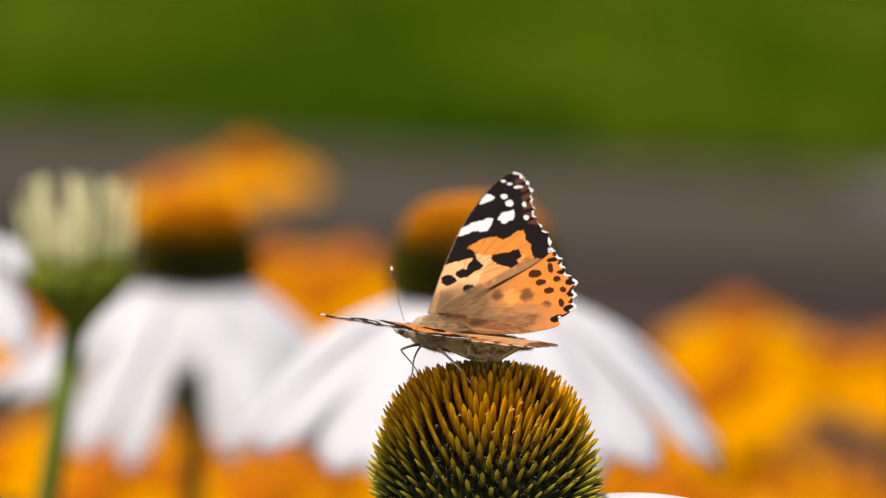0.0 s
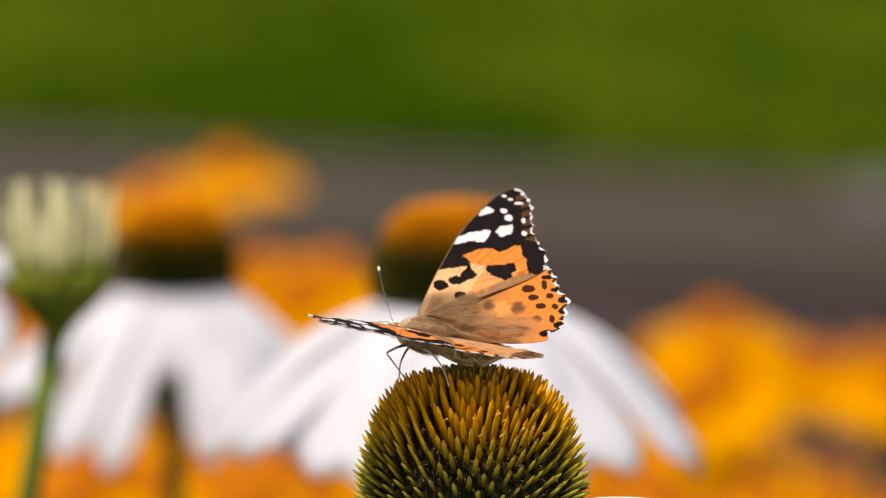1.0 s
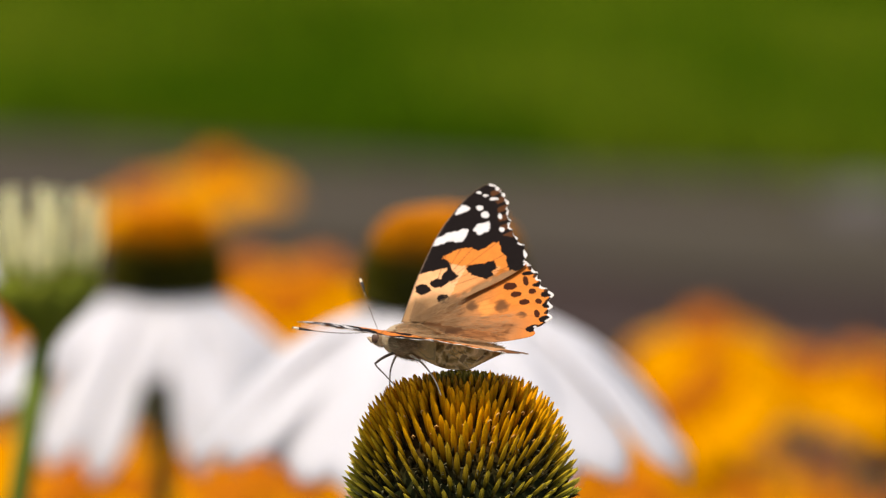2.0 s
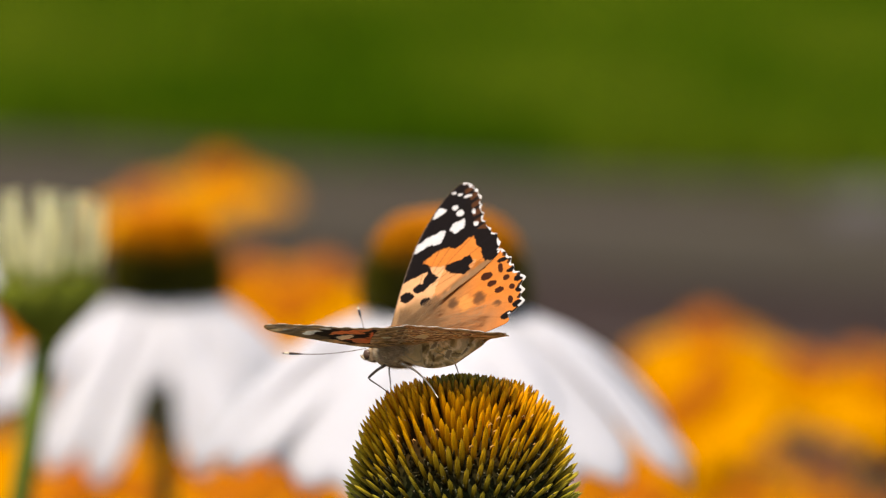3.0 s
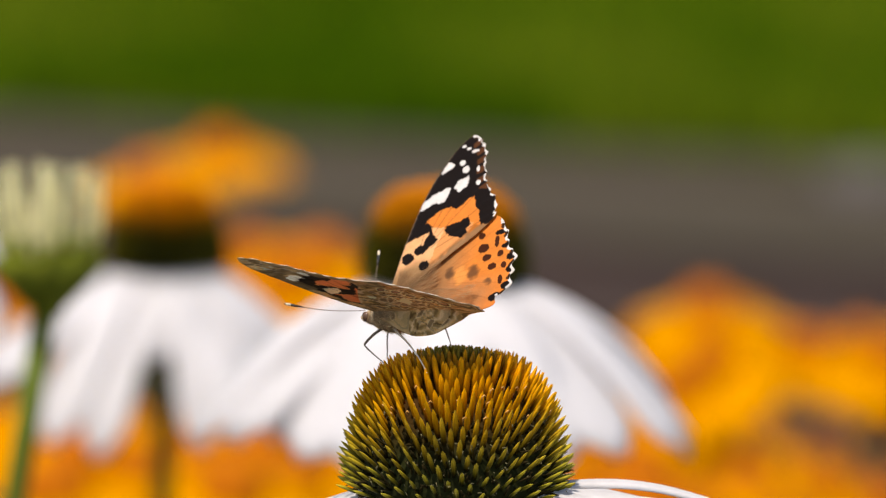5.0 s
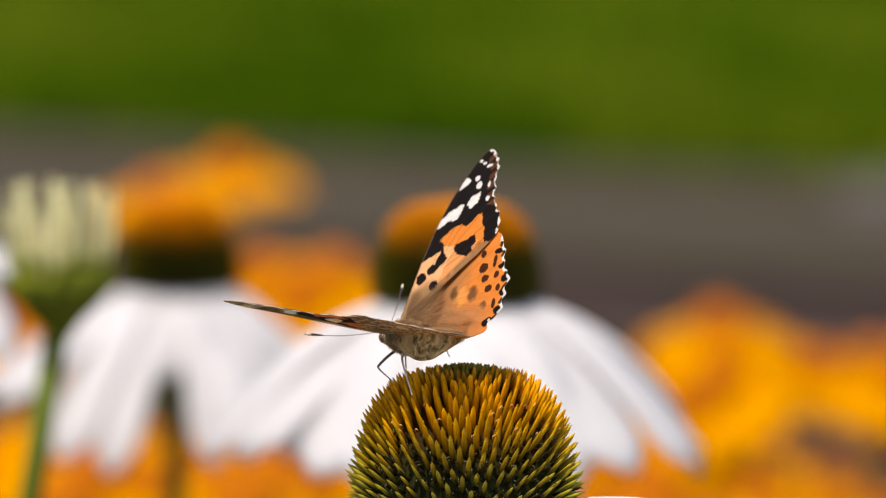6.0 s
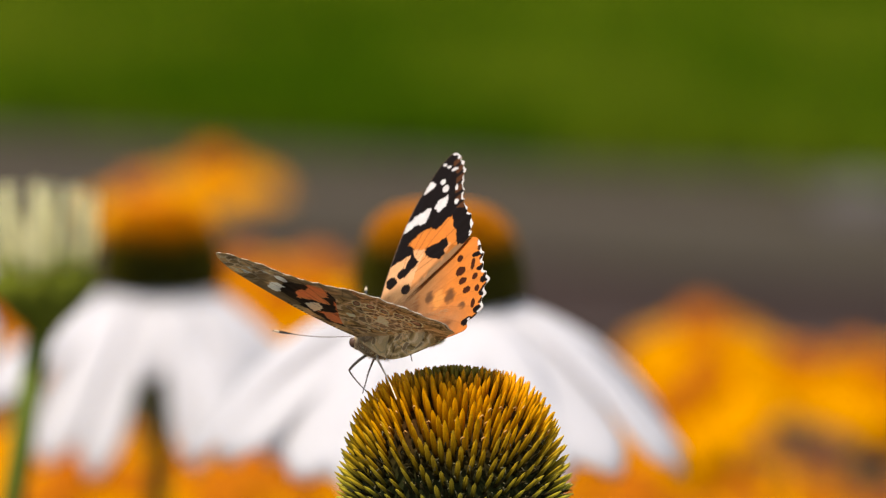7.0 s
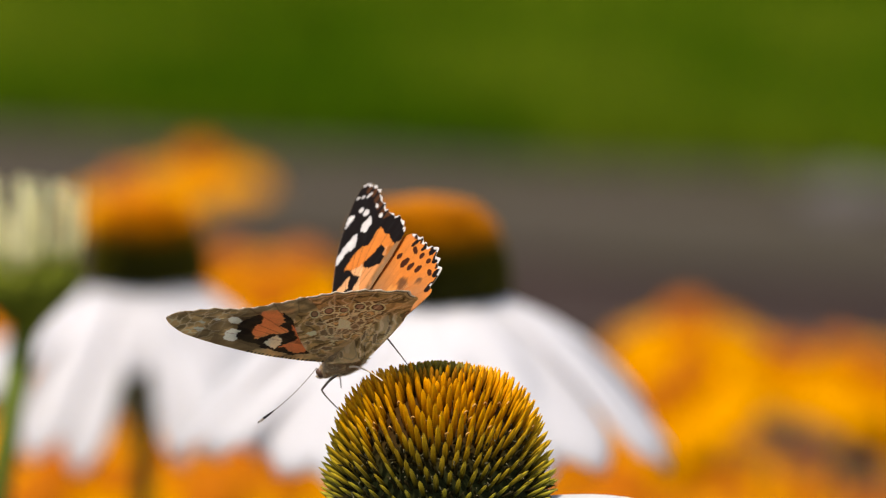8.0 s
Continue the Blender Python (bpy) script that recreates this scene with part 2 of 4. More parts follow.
def spine_tint(h, t, far=False):
    """Colour of a bract at the height h of the cone, t along it: olive on the crown, orange shoulders, yellow-green skirt."""
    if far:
        # shade of the high sun painted in: dark lower half, bright orange top
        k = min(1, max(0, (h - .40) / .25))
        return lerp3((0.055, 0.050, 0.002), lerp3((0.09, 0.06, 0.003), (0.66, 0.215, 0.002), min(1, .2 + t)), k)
    # feet are darkened: the shade between bracts is painted into the tint
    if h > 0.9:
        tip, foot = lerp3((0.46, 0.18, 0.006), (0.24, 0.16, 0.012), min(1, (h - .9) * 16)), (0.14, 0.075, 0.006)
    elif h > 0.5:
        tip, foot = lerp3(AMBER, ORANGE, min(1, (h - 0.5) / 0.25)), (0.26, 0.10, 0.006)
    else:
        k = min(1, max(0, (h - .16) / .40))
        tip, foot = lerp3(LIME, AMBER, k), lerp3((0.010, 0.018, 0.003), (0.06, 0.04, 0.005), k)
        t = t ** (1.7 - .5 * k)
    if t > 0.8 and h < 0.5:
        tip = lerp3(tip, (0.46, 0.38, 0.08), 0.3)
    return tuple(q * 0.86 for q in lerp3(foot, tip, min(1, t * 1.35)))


def spine_places(n, R, H):
    """Seats of n bracts in the golden spiral over the cone: place, direction, height fraction."""
    hs = np.linspace(0, 1, 400)
    rs = np.array([dome(h, R, H) for h in hs])
    ds = np.hypot(np.diff(rs), np.diff(hs) * H)
    area = np.concatenate([[0], np.cumsum(ds * (rs[1:] + rs[:-1]) / 2 * np.interp(hs[1:], [0, .35, .6, .8, .92], [.80, .88, 1.1, 1.2, 2.1]))])      # bracts crowd on the crown
    area /= area[-1]
    rng = random.Random(7)
    o = []
    for i in range(n):
        h = float(np.interp((i + 0.5) / n, area, hs))
        a = i * 2.399963
        r = dome(h, R, H)
        e = 0.01
        dr = (dome(min(h + e, 1), R, H) - dome(h - e, R, H)) / (min(h + e, 1) - h + e)
        nr, nz = H, -dr
        l = math.hypot(nr, nz)
        d = Vector((nr / l * math.cos(a), nr / l * math.sin(a), nz / l)) * 0.8 + Vector((0, 0, float(np.interp(h, [0, .2, .5, .75, .9, 1], [.30, .50, .84, .95, .9, .9]))))
        d += Vector((rng.gauss(0, .035), rng.gauss(0, .035), rng.gauss(0, .035)))
        o.append((Vector((r * math.cos(a), r * math.sin(a), h * H)), d.normalized(), h, a))
    return o


def core_mesh(R, H, material=None):
    v, f = [], []
    n, seg = 14, 28
    for i in range(n):
        h = 1 - (1 - i / (n - 1)) ** 1.6
        for k in range(seg):
            a = 2 * math.pi * k / seg
            r = max(dome(h, R, H), 0.05)
            v.append((r * math.cos(a), r * math.sin(a), h * H))
    for i in range(n - 1):
        for k in range(seg):
            l = (k + 1) % seg
            f.append((i * seg + k, i * seg + l, (i + 1) * seg + l, (i + 1) * seg + k))
    f.append(tuple(range(seg))[::-1])
    f.append(tuple((n - 1) * seg + k for k in range(seg)))
    if material:
        return mesh_of("disc", v, f, material)
    # near-black tint stands in for the shade deep between the bracts, darkest below
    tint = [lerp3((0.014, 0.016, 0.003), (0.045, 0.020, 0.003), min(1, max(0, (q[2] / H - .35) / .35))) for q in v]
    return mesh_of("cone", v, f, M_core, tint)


def seat(p, d, a):
    """The matrix that stands a bract at p along d, its keel outwards."""
    q = d.to_track_quat("Z", "Y").to_matrix().to_4x4()
    return Matrix.Translation(p) @ q


def joined_spines(places, width, far=False):
    v, f, c = [], [], []
    for p, d, h, a in places:
        m = seat(p, d, a)
        ln = spine_length(h)
        sv, sf = spine(ln, width, 5)
        o = len(v)
        for q in sv:
            v.append(tuple(m @ Vector(q)))
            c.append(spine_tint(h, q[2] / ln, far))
        f += [tuple(i + o for i in q) for q in sf]
    return mesh_of("spine", v, f, M_spine, c)


def stem_part(parent, top, r, bow, label=""):
    """A slightly bent stem from the ground (z=0 of the thing) to the height top, in millimetres."""
    pts = smooth_path([(bow[0] * t * (1 - t) * 4, bow[1] * t * (1 - t) * 4, -60 + (top + 60) * t) for t in np.linspace(0, 1, 7)], 3)
    v, f = tube(pts, [r * (1.25 - 0.25 * i / len(pts)) for i in range(len(pts))], 10)
    return part("stem", mesh_of("stem", v, f, M_stem), parent, label)


def leaf_part(parent, z, az, length, seed, droop=-25, lift=35):
    v, f = petal(length, length * 0.3, lift, droop, seed, 12, 7, 0.0)
    ob = part("leaf", mesh_of("leaf", v, f, M_leaf), parent)
    ob.matrix_basis = pose(0, 0, z * MM, 0, 0, az)
    return ob


def coneflower(name, x, y, top, R, H, nsp, petals, label, bow=(4, 3), big=False, leaves=()):
    """White coneflower: the ground under it, the height of the cone's foot (mm), cone size, bract count, petals as (azimuth, length, width, slope out, slope at tip)."""
    root = thing(name, pose(x, y, 0), label, "flower", "white coneflowers")
    stem_part(root, top - 1, 2.6, bow)
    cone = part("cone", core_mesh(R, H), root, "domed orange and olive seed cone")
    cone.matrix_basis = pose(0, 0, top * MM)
    places = spine_places(nsp, R, H)
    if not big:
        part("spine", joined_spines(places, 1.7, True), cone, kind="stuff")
    v, f = tube([(0, 0, top - 6), (0, 0, top - 3), (0, 0, top), (0, 0, top + 1.5)], [2.8, R * 0.55, R * 0.93, R * 0.9], 20)
    part("calyx", mesh_of("calyx", v, f, M_stem), root)
    for i, (az, ln, wd, a0, a1) in enumerate(petals):
        v, f = petal(ln, wd, a0, a1, i * 7 + int(top), calm=1.0 if big else 0.2)
        ob = part("petal", mesh_of("petal", v, f, M_white), root)
        a = radians(az)
        ob.matrix_basis = pose(math.cos(a) * R * 0.86 * MM, math.sin(a) * R * 0.86 * MM, (top + 0.6) * MM, 0, 0, az)
    for z, az, ln in leaves:
        leaf_part(root, z, az, ln, int(z))
    return root, cone, places


rng = random.Random(3)


def ring(n, ln, wd, a0, a1, seed, jitter=6, start=0.0):
    r = random.Random(seed)
    return [(start + 360 / n * i + r.uniform(-5, 5), ln * r.uniform(.92, 1.08), wd * r.uniform(.85, 1.15), a0 + r.uniform(-jitter, jitter), a1 + r.uniform(-jitter, jitter) * 1.6)
            for i in range(n)]


# the near flower: its petals spread flat on one side and hang on the other
near_petals = [(10, 31, 4.2, 5, -17), (-3, 27, 5.0, 3, -15), (-15, 29, 5.4, 0, -20), (-28, 29, 5.8, -1, -24), (-42, 30, 6.0, -3, -27), (-57, 30, 6.4, -5, -30),
               (-73, 31, 6.6, -6, -32), (-90, 31, 6.8, -7, -32), (-107, 30, 6.6, -7, -32), (-124, 30, 6.8, -10, -36), (-142, 31, 7.2, -13, -40), (-160, 31, 7.6, -15, -40),
               (178, 32, 8.6, -15, -40), (154, 31, 9.5, -14, -38), (130, 33, 10.5, -10, -34), (104, 32, 10.5, -8, -30), (78, 33, 10.5, -8, -30), (52, 32, 10, -6, -28), (28, 30, 8, 0, -24)]
near, near_cone, near_places = coneflower("coneflower", 0.0008, -0.0050, 784.4, 14.5, 20.5, 640, near_petals,
                                          "white coneflower with a spiky orange-green cone under the butterfly", (6, 9), True,
                                          [(420, 40, 90), (300, 200, 110), (180, 300, 120)])

mid, _, _ = coneflower("coneflower", -0.0023, 0.4152, 756.2, 15.4, 19.6, 560,
                       [(az, ln, wd, a0 + (2 if math.cos(radians(az)) > .6 else 0), a1 + (3 if math.cos(radians(az)) > .6 else 0)) for az, ln, wd, a0, a1 in ring(17, 53, 21, -17, -60, 11, 4)], "white coneflower with drooping petals and an orange cone", (5, 4), False,
                       [(380, 30, 100), (260, 170, 110), (150, 280, 110)])
left, _, _ = coneflower("coneflower", -0.0736, 0.6928, 719.6, 12.8, 21.5, 500,
                        [(az + (9 if az > -95 else -9), ln, wd * .76, a0, a1) if abs(az + 95) < 24 else (az, ln * 1.06, wd * 1.25, -20, -42) if 130 <= az % 360 < 225 else (az, ln * (.72 if 50 < az % 360 < 130 else 1), wd, a0, a1)
                         for az, ln, wd, a0, a1 in ring(15, 51, 15.5, -22, -74, 23, 7, -107)] + [(-96, 27, 13, -24, -72)], "white coneflower with hanging petals and a tall orange-brown cone", (-5, 4), False,
                        [(400, 60, 100), (250, 190, 110)])
edge_flower, _, _ = coneflower("coneflower", -0.1335, 0.5639, 748.0, 12.0, 19.0, 450,
                               ring(14, 42, 13, 8, -55, 31), "white coneflower at the edge of the group", (4, -4), False, [(684, -15, 30), (350, 10, 90)])


# ---- the half-open bud ----
def bud(x, y, top, k):
    """A bud on a slightly bent stem; top: the height of the cup's foot in millimetres, k: its size."""
    root = thing("coneflower_bud", pose(x, y, 0), "half-open coneflower bud with upright greenish white petals", "flower bud")
    stem_part(root, top - 4, 2.4 * k, (-38, 3))
    rings = smooth_path([(0, 0, top - 9 * k), (0, 0, top - 4 * k), (0, 0, top + k), (0, 0, top + 6 * k)], 3)
    v, f = tube(rings, [q * k for q in (1.8, 2.6, 4.0, 5.8, 7.6, 9.0, 9.9, 10.1, 9.6, 8.4)], 22)
    part("calyx", mesh_of("calyx", v, f, M_cup), root, "green cup of the bud")
    r = random.Random(5)
    for i in range(40):      # narrow upright rays in four rings
        az = i * 137.5 + r.uniform(-6, 6)
        rad = (9.3, 7.6, 5.4, 3.0)[i % 4] * k
        v, f = petal((r.uniform(9.5, 17) + (0, 1.0, 1.5, 2.0)[i % 4]) * k, 1.15 * k, (68, 74, 80, 84)[i % 4] + r.uniform(-5, 5), 88 + r.uniform(-8, 8), 100 + i, 9, 5, 0.02, 0.5)
        ob = part("petal", mesh_of("petal", v, f, M_budpet), root)
        a = radians(az)
        ob.matrix_basis = pose(math.cos(a) * rad * MM, math.sin(a) * rad * MM, (top + 5.0 * k) * MM, 0, 0, az)
    for i in range(26):
        v, f = petal(r.uniform(5, 8.5) * k, 2.4 * k, (34, 52)[i % 2] + r.uniform(-8, 8), (74, 84)[i % 2] + r.uniform(-12, 12), 200 + i, 7, 5, 0)
        ob = part("sepal", mesh_of("sepal", v, f, M_cup), root)
        a = 360 / 26 * i + r.uniform(-5, 5)
        ob.matrix_basis = pose(math.cos(radians(a)) * 8 * k * MM, math.sin(radians(a)) * 8 * k * MM, (top + (-1, 3)[i % 2] * k) * MM, 0, 0, a)
    for z, az, ln in ((top - 62, 195, 55), (420, 40, 80), (260, 250, 100)):
        leaf_part(root, z, az, ln, int(z))
    return root


bud(-0.0865, 0.4000, 759.3, 1.053)


# ---- golden daisies behind ----
def daisy(x, y, top, size, tilt, seed):
    """A golden daisy whose head leans towards the light."""
    root = thing("golden_daisy", pose(x, y, 0), "golden orange daisy with a brown domed centre on a green stem", "flower", "golden daisies")
    stem_part(root, top, 1.6, (rng.uniform(-8, 8), rng.uniform(-8, 8)))
    head = part("disc", core_mesh(size * 0.19, size * 0.20, M_brown), root, "dark brown domed centre")
    head.matrix_basis = pose(0, 0, top * MM, tilt, 0, 0)
    for i, (az, ln, wd, a0, a1) in enumerate(ring(13, size * 0.42, size * 0.22, 6, -34, seed)):
        v, f = petal(ln, wd, a0, a1, seed + i, 9, 5, 0.02)
        ob = part("petal", mesh_of("petal", v, f, M_gold), head)
        a = radians(az)
        ob.matrix_basis = pose(math.cos(a) * size * .17 * MM, math.sin(a) * size * .17 * MM, 0, 0, 0, az)
    leaf_part(root, top * 0.55, rng.uniform(0, 360), 70, seed)
    leaf_part(root, top * 0.35, rng.uniform(0, 360), 90, seed + 1)
    return root


DAISIES = [daisy(-0.127, 2.620, 506, 74, 6, 301), daisy(-0.070, 1.807, 555, 68, 16, 402), daisy(0.114, 2.052, 505, 70, 8, 503)]
daisy(-0.154, 2.350, 528, 62, 10, 604)
SEED_HEIGHT = (0.561, 0.512)
more = [(-0.086, 1.807, 0.570), (-0.054, 1.684, 0.587), (-0.064, 1.559, 0.595), (0.089, 2.051, 0.495), (0.143, 2.299, 0.465), (0.158, 2.050, 0.493),
        (0.191, 2.175, 0.476), (0.194, 1.926, 0.505), (0.107, 1.802, 0.528), (0.090, 1.676, 0.535), (-0.146, 1.427, 0.563), (-0.133, 1.550, 0.543),
        (-0.156, 1.425, 0.546), (-0.119, 1.672, 0.516), (-0.130, 1.302, 0.571), (-0.110, 1.301, 0.566), (-0.089, 1.301, 0.567),
        (-0.073, 1.425, 0.552), (-0.056, 1.611, 0.525), (-0.036, 1.425, 0.548), (-0.055, 1.301, 0.563), (-0.135, 1.239, 0.571),
        (-0.075, 1.239, 0.571), (-0.099, 1.424, 0.537), (0.055, 1.550, 0.536), (0.068, 1.426, 0.545), (0.094, 1.674, 0.510), (0.044, 1.362, 0.547),
        (0.109, 1.547, 0.517), (0.139, 1.670, 0.490), (0.081, 1.300, 0.552), (0.061, 1.300, 0.552), (0.176, 1.917, 0.448), (0.175, 1.670, 0.490),
        (0.112, 1.424, 0.528), (-0.193, 1.805, 0.547), (-0.177, 1.426, 0.553), (0.216, 1.924, 0.490), (0.198, 1.671, 0.492), (0.174, 2.784, 0.323),
        (0.199, 2.660, 0.336), (-0.077, 1.735, 0.523), (-0.025, 1.635, 0.523), (-0.169, 1.635, 0.523)]
for i, (x, y, z) in enumerate(more):
    copy_thing(DAISIES[1 + i % 2], pose(x, y, z - SEED_HEIGHT[i % 2], 0, 0, (i * 47) % 70 - 35))


# ---- the butterfly: body along +x, left side +y, in millimetres ----
FORE_NEAR = [(-0.1, 1.2), (6.4, 3.0), (11.6, 4.0), (18.1, 4.1), (24.1, 3.4), (27.6, 2.0), (29.7, 0.5), (30.0, -0.5), (29.1, -2.5), (27.2, -4.6),
        (25.3, -6.0), (22.3, -7.5), (20.2, -9.2), (18.2, -11.4), (16.2, -13.3), (14.2, -14.4), (7.4, -9.6), (2.0, -5.0), (-0.2, -2.4)]
FORE = [(-0.1, 1.2), (3.7, 1.9), (7.5, 2.5), (11.0, 2.9), (16.5, 3.4), (20.5, 3.5), (25.0, 3.0), (28.0, 2.4), (29.7, 1.7), (30.8, 0.8), (31.1, -0.2),
    (30.5, -1.7), (29.4, -3.3), (27.7, -4.9), (25.4, -6.0), (23.7, -7.1), (21.9, -8.1), (20.9, -9.2), (19.7, -10.3), (19.0, -11.3), (17.8, -12.6),
    (16.0, -13.4), (14.4, -13.6), (11.2, -11.6), (7.4, -8.0), (4.2, -5.0), (1.3, -2.9), (-0.2, -2.0)]
HIND_NEAR = [(-0.2, 0.8), (4.5, -0.4), (9.8, -4.9), (13.4, -9.6), (14.3, -12.8), (14.0, -14.7), (13.3, -16.3), (11.7, -18.4), (10.1, -20.0), (8.6, -21.7),
        (6.3, -22.9), (4.0, -23.8), (2.4, -24.5), (1.1, -23.5), (-0.3, -22.8), (-0.9, -20.5), (-2.6, -16.5), (-3.6, -12.0), (-3.6, -8.0), (-2.0, -3.5)]
HIND = [(-0.2, 0.8), (4.5, -0.4), (9.8, -4.2), (13.8, -8.2), (15.8, -11.0), (15.9, -12.8), (14.9, -14.6), (13.4, -16.5), (11.8, -17.6),
    (10.0, -19.2), (8.8, -21.2), (7.1, -21.4), (5.7, -22.2), (4.7, -22.1), (3.1, -23.2), (2.1, -22.6), (1.2, -22.0), (0.7, -21.2), (-0.5, -21.4),
    (-0.7, -20.0), (-0.9, -16.5), (-1.1, -12.0), (-1.6, -8.0), (-1.0, -3.0)]
BLACK = (0.012, 0.008, 0.007)
WHITE = (0.80, 0.76, 0.74)
WORANGE = (0.80, 0.25, 0.045)
PEACH = (0.95, 0.53, 0.26)
TAN = (0.33, 0.19, 0.085)
# patches of the wing pattern as corner lists (out from the root, forward), in millimetres
TIP = [(10.0, 2.8), (10.4, 1.9), (10.9, 0.7), (11.4, -0.8), (12.0, -1.3), (12.7, -1.6), (13.1, -1.0), (13.7, 0.2), (14.2, 0.2), (14.6, -0.2),
    (15.3, -0.8), (15.9, -1.6), (16.5, -2.5), (16.6, -3.5), (16.2, -4.9), (16.9, -5.6), (17.8, -6.2), (18.6, -7.3), (17.7, -7.9), (16.6, -8.6),
    (15.7, -10.0), (14.9, -10.1), (13.9, -11.0), (13.0, -11.7), (13.2, -13.0)]
PATCH = [(12.1, -4.7), (12.7, -4.6), (13.3, -5.8), (13.5, -6.8), (14.1, -7.6), (14.5, -8.3), (13.9, -8.9), (13.0, -9.5), (12.2, -9.1), (11.5, -9.8),
    (11.1, -9.3), (10.5, -8.8), (10.7, -7.7), (10.9, -6.0)]
BAR = [(13.0, -1.2), (11.8, -2.2), (10.8, -3.2), (10.4, -4.2), (9.7, -3.8), (9.0, -3.2), (8.2, -2.7), (7.6, -2.2), (7.5, -1.1), (8.1, 0.0),
    (8.8, 0.0), (9.4, -0.8), (9.5, -1.5), (10.3, -1.4), (11.1, -1.6)]
BASE = [(7.4, 2.3), (7.9, 1.9), (8.0, 0.9), (7.6, -0.2), (6.8, -0.8), (6.1, -0.4), (5.7, 0.4), (6.1, 1.5)]
BAND = [(15.9, 3.9), (17.5, 3.9), (18.4, 2.7), (19.3, 2.1), (19.6, 0.6), (20.4, -0.1), (20.4, -1.0), (18.9, -1.6), (17.7, -1.5), (17.4, -0.3),
    (17.2, 1.2), (16.4, 2.2)]
SUBTIP = [(23.4, 2.7), (25.0, 2.7), (25.9, 2.4), (25.3, 0.9), (25.6, 0.8), (24.4, 0.9), (23.8, 1.7), (23.4, 2.2)]
SPOT = [(20.3, -2.1), (21.6, -2.1), (22.2, -3.0), (22.7, -3.6), (21.8, -4.4), (20.5, -4.7), (19.8, -3.9), (19.6, -3.3)]
RED = [(18.3, -8.1), (18.0, -8.9), (16.2, -9.6), (13.9, -7.8), (12.5, -6.1), (12.6, -4.7), (11.2, -4.2), (10.4, -4.0), (10.2, -3.1), (12.2, -1.8),
    (12.8, -0.4), (13.7, 0.5), (15.2, -1.1), (16.0, -2.9), (15.6, -4.2), (16.7, -6.2)]
REDLOW = [(11.2, -5.7), (9.6, -4.8), (7.2, -2.9), (5.5, -1.5), (4.9, -0.1), (5.7, 1.0), (7.0, 1.1), (8.3, 0.2), (9.3, 1.1), (9.0, -0.0), (7.9, -1.5),
    (7.9, -2.8), (9.5, -3.9)]
# ovals of the pattern: place, half axes, turn
WSPOTS = [(24.0, -2.4, 0.85, 0.62, 48), (25.45, -0.75, 0.72, 0.5, 57), (27.75, -2.2, 0.8, 0.34, 97), (28.4, -0.4, 0.5, 0.28, 90),
    (28.9, 1.0, 0.45, 0.28, 80), (24.05, -5.0, 0.75, 0.32, 34), (21.3, -6.6, 0.6, 0.4, 41), (30.85, -0.2, 0.42, 0.25, 75),
    (30.1, -1.7, 0.42, 0.28, 60), (28.9, -3.4, 0.5, 0.3, 55), (27.2, -5.0, 0.6, 0.32, 50), (24.9, -6.1, 0.65, 0.36, 40), (22.4, -7.5, 0.7, 0.36, 40),
    (20.1, -9.8, 0.75, 0.32, 40), (16.9, -12.8, 1.2, 0.4, 30)]
BSPOTS = [(5.5, -3.6, 1.15, 0.8, 71)]
HSPOTS = [(9.65, -13.35, 1.2, 0.88, 74), (7.9, -15.1, 0.95, 0.68, 87), (6.3, -17.1, 0.9, 0.64, 83), (8.75, -17.5, 0.75, 0.58, 43),
    (6.65, -19.4, 0.78, 0.48, 41), (3.95, -20.15, 1.05, 0.47, 33), (11.0, -15.5, 1.3, 0.45, 32), (12.0, -11.6, 0.9, 0.6, 60)]
HTEETH = [(12.8, -15.3, 1.2, 0.5, 98), (10.3, -17.9, 0.95, 0.45, 99), (8.3, -20.2, 1.1, 0.6, 97), (5.9, -21.3, 1.0, 0.62, 87),
    (2.9, -22.1, 1.2, 0.7, 94), (0.8, -20.7, 1.2, 0.8, 110)]
HBROWN = [(5.3, -13.7, 1.7, 1.15, 41), (5.0, -8.6, 1.3, 0.95, 50), (3.6, -17.85, 0.95, 0.7, 83)]
HLIGHT = [(4.6, -11.2, 2.0, 1.35, 42)]
UWHITE = [[(21.4, -3.6), (21.0, -4.5), (20.0, -4.6), (18.9, -3.8), (18.9, -2.6), (19.8, -2.1)],
    [(18.5, 2.1), (19.0, -0.0), (18.8, -0.9), (17.7, -0.8), (17.1, -0.9), (16.9, 0.5), (16.2, 2.0), (17.0, 2.6)],
    [(24.6, -0.6), (24.4, -1.1), (23.5, -0.9), (23.8, -0.3)],
    [(23.1, -2.0), (22.9, -3.1), (21.8, -2.9), (22.1, -1.8)],
    [(24.3, 1.5), (23.8, 0.6), (22.6, 0.9), (22.4, 1.9), (23.5, 1.9)]]
UBLACK = [(19.6, -4.8), (17.5, -7.4), (14.8, -8.8), (12.0, -7.4), (9.9, -5.2), (6.7, -3.2), (4.0, 0.0), (6.2, 1.8), (9.8, 1.9), (13.0, 2.4),
    (16.3, 2.1), (18.1, -1.3)]
UCREAM = [(11.8, 0.9), (11.8, -1.0), (11.2, -1.9), (10.0, -1.4), (9.5, -0.3), (9.3, 0.5), (9.5, 1.5), (10.6, 1.4)]
EYES = [(8.7, -12.3, 1.31, 0.93, 125), (7.0, -13.8, 1.17, 0.85, 123), (5.7, -16.1, 1.43, 1.02, 127), (3.2, -17.2, 1.46, 1.24, 149),
    (10.0, -10.3, 1.22, 0.77, 127)]
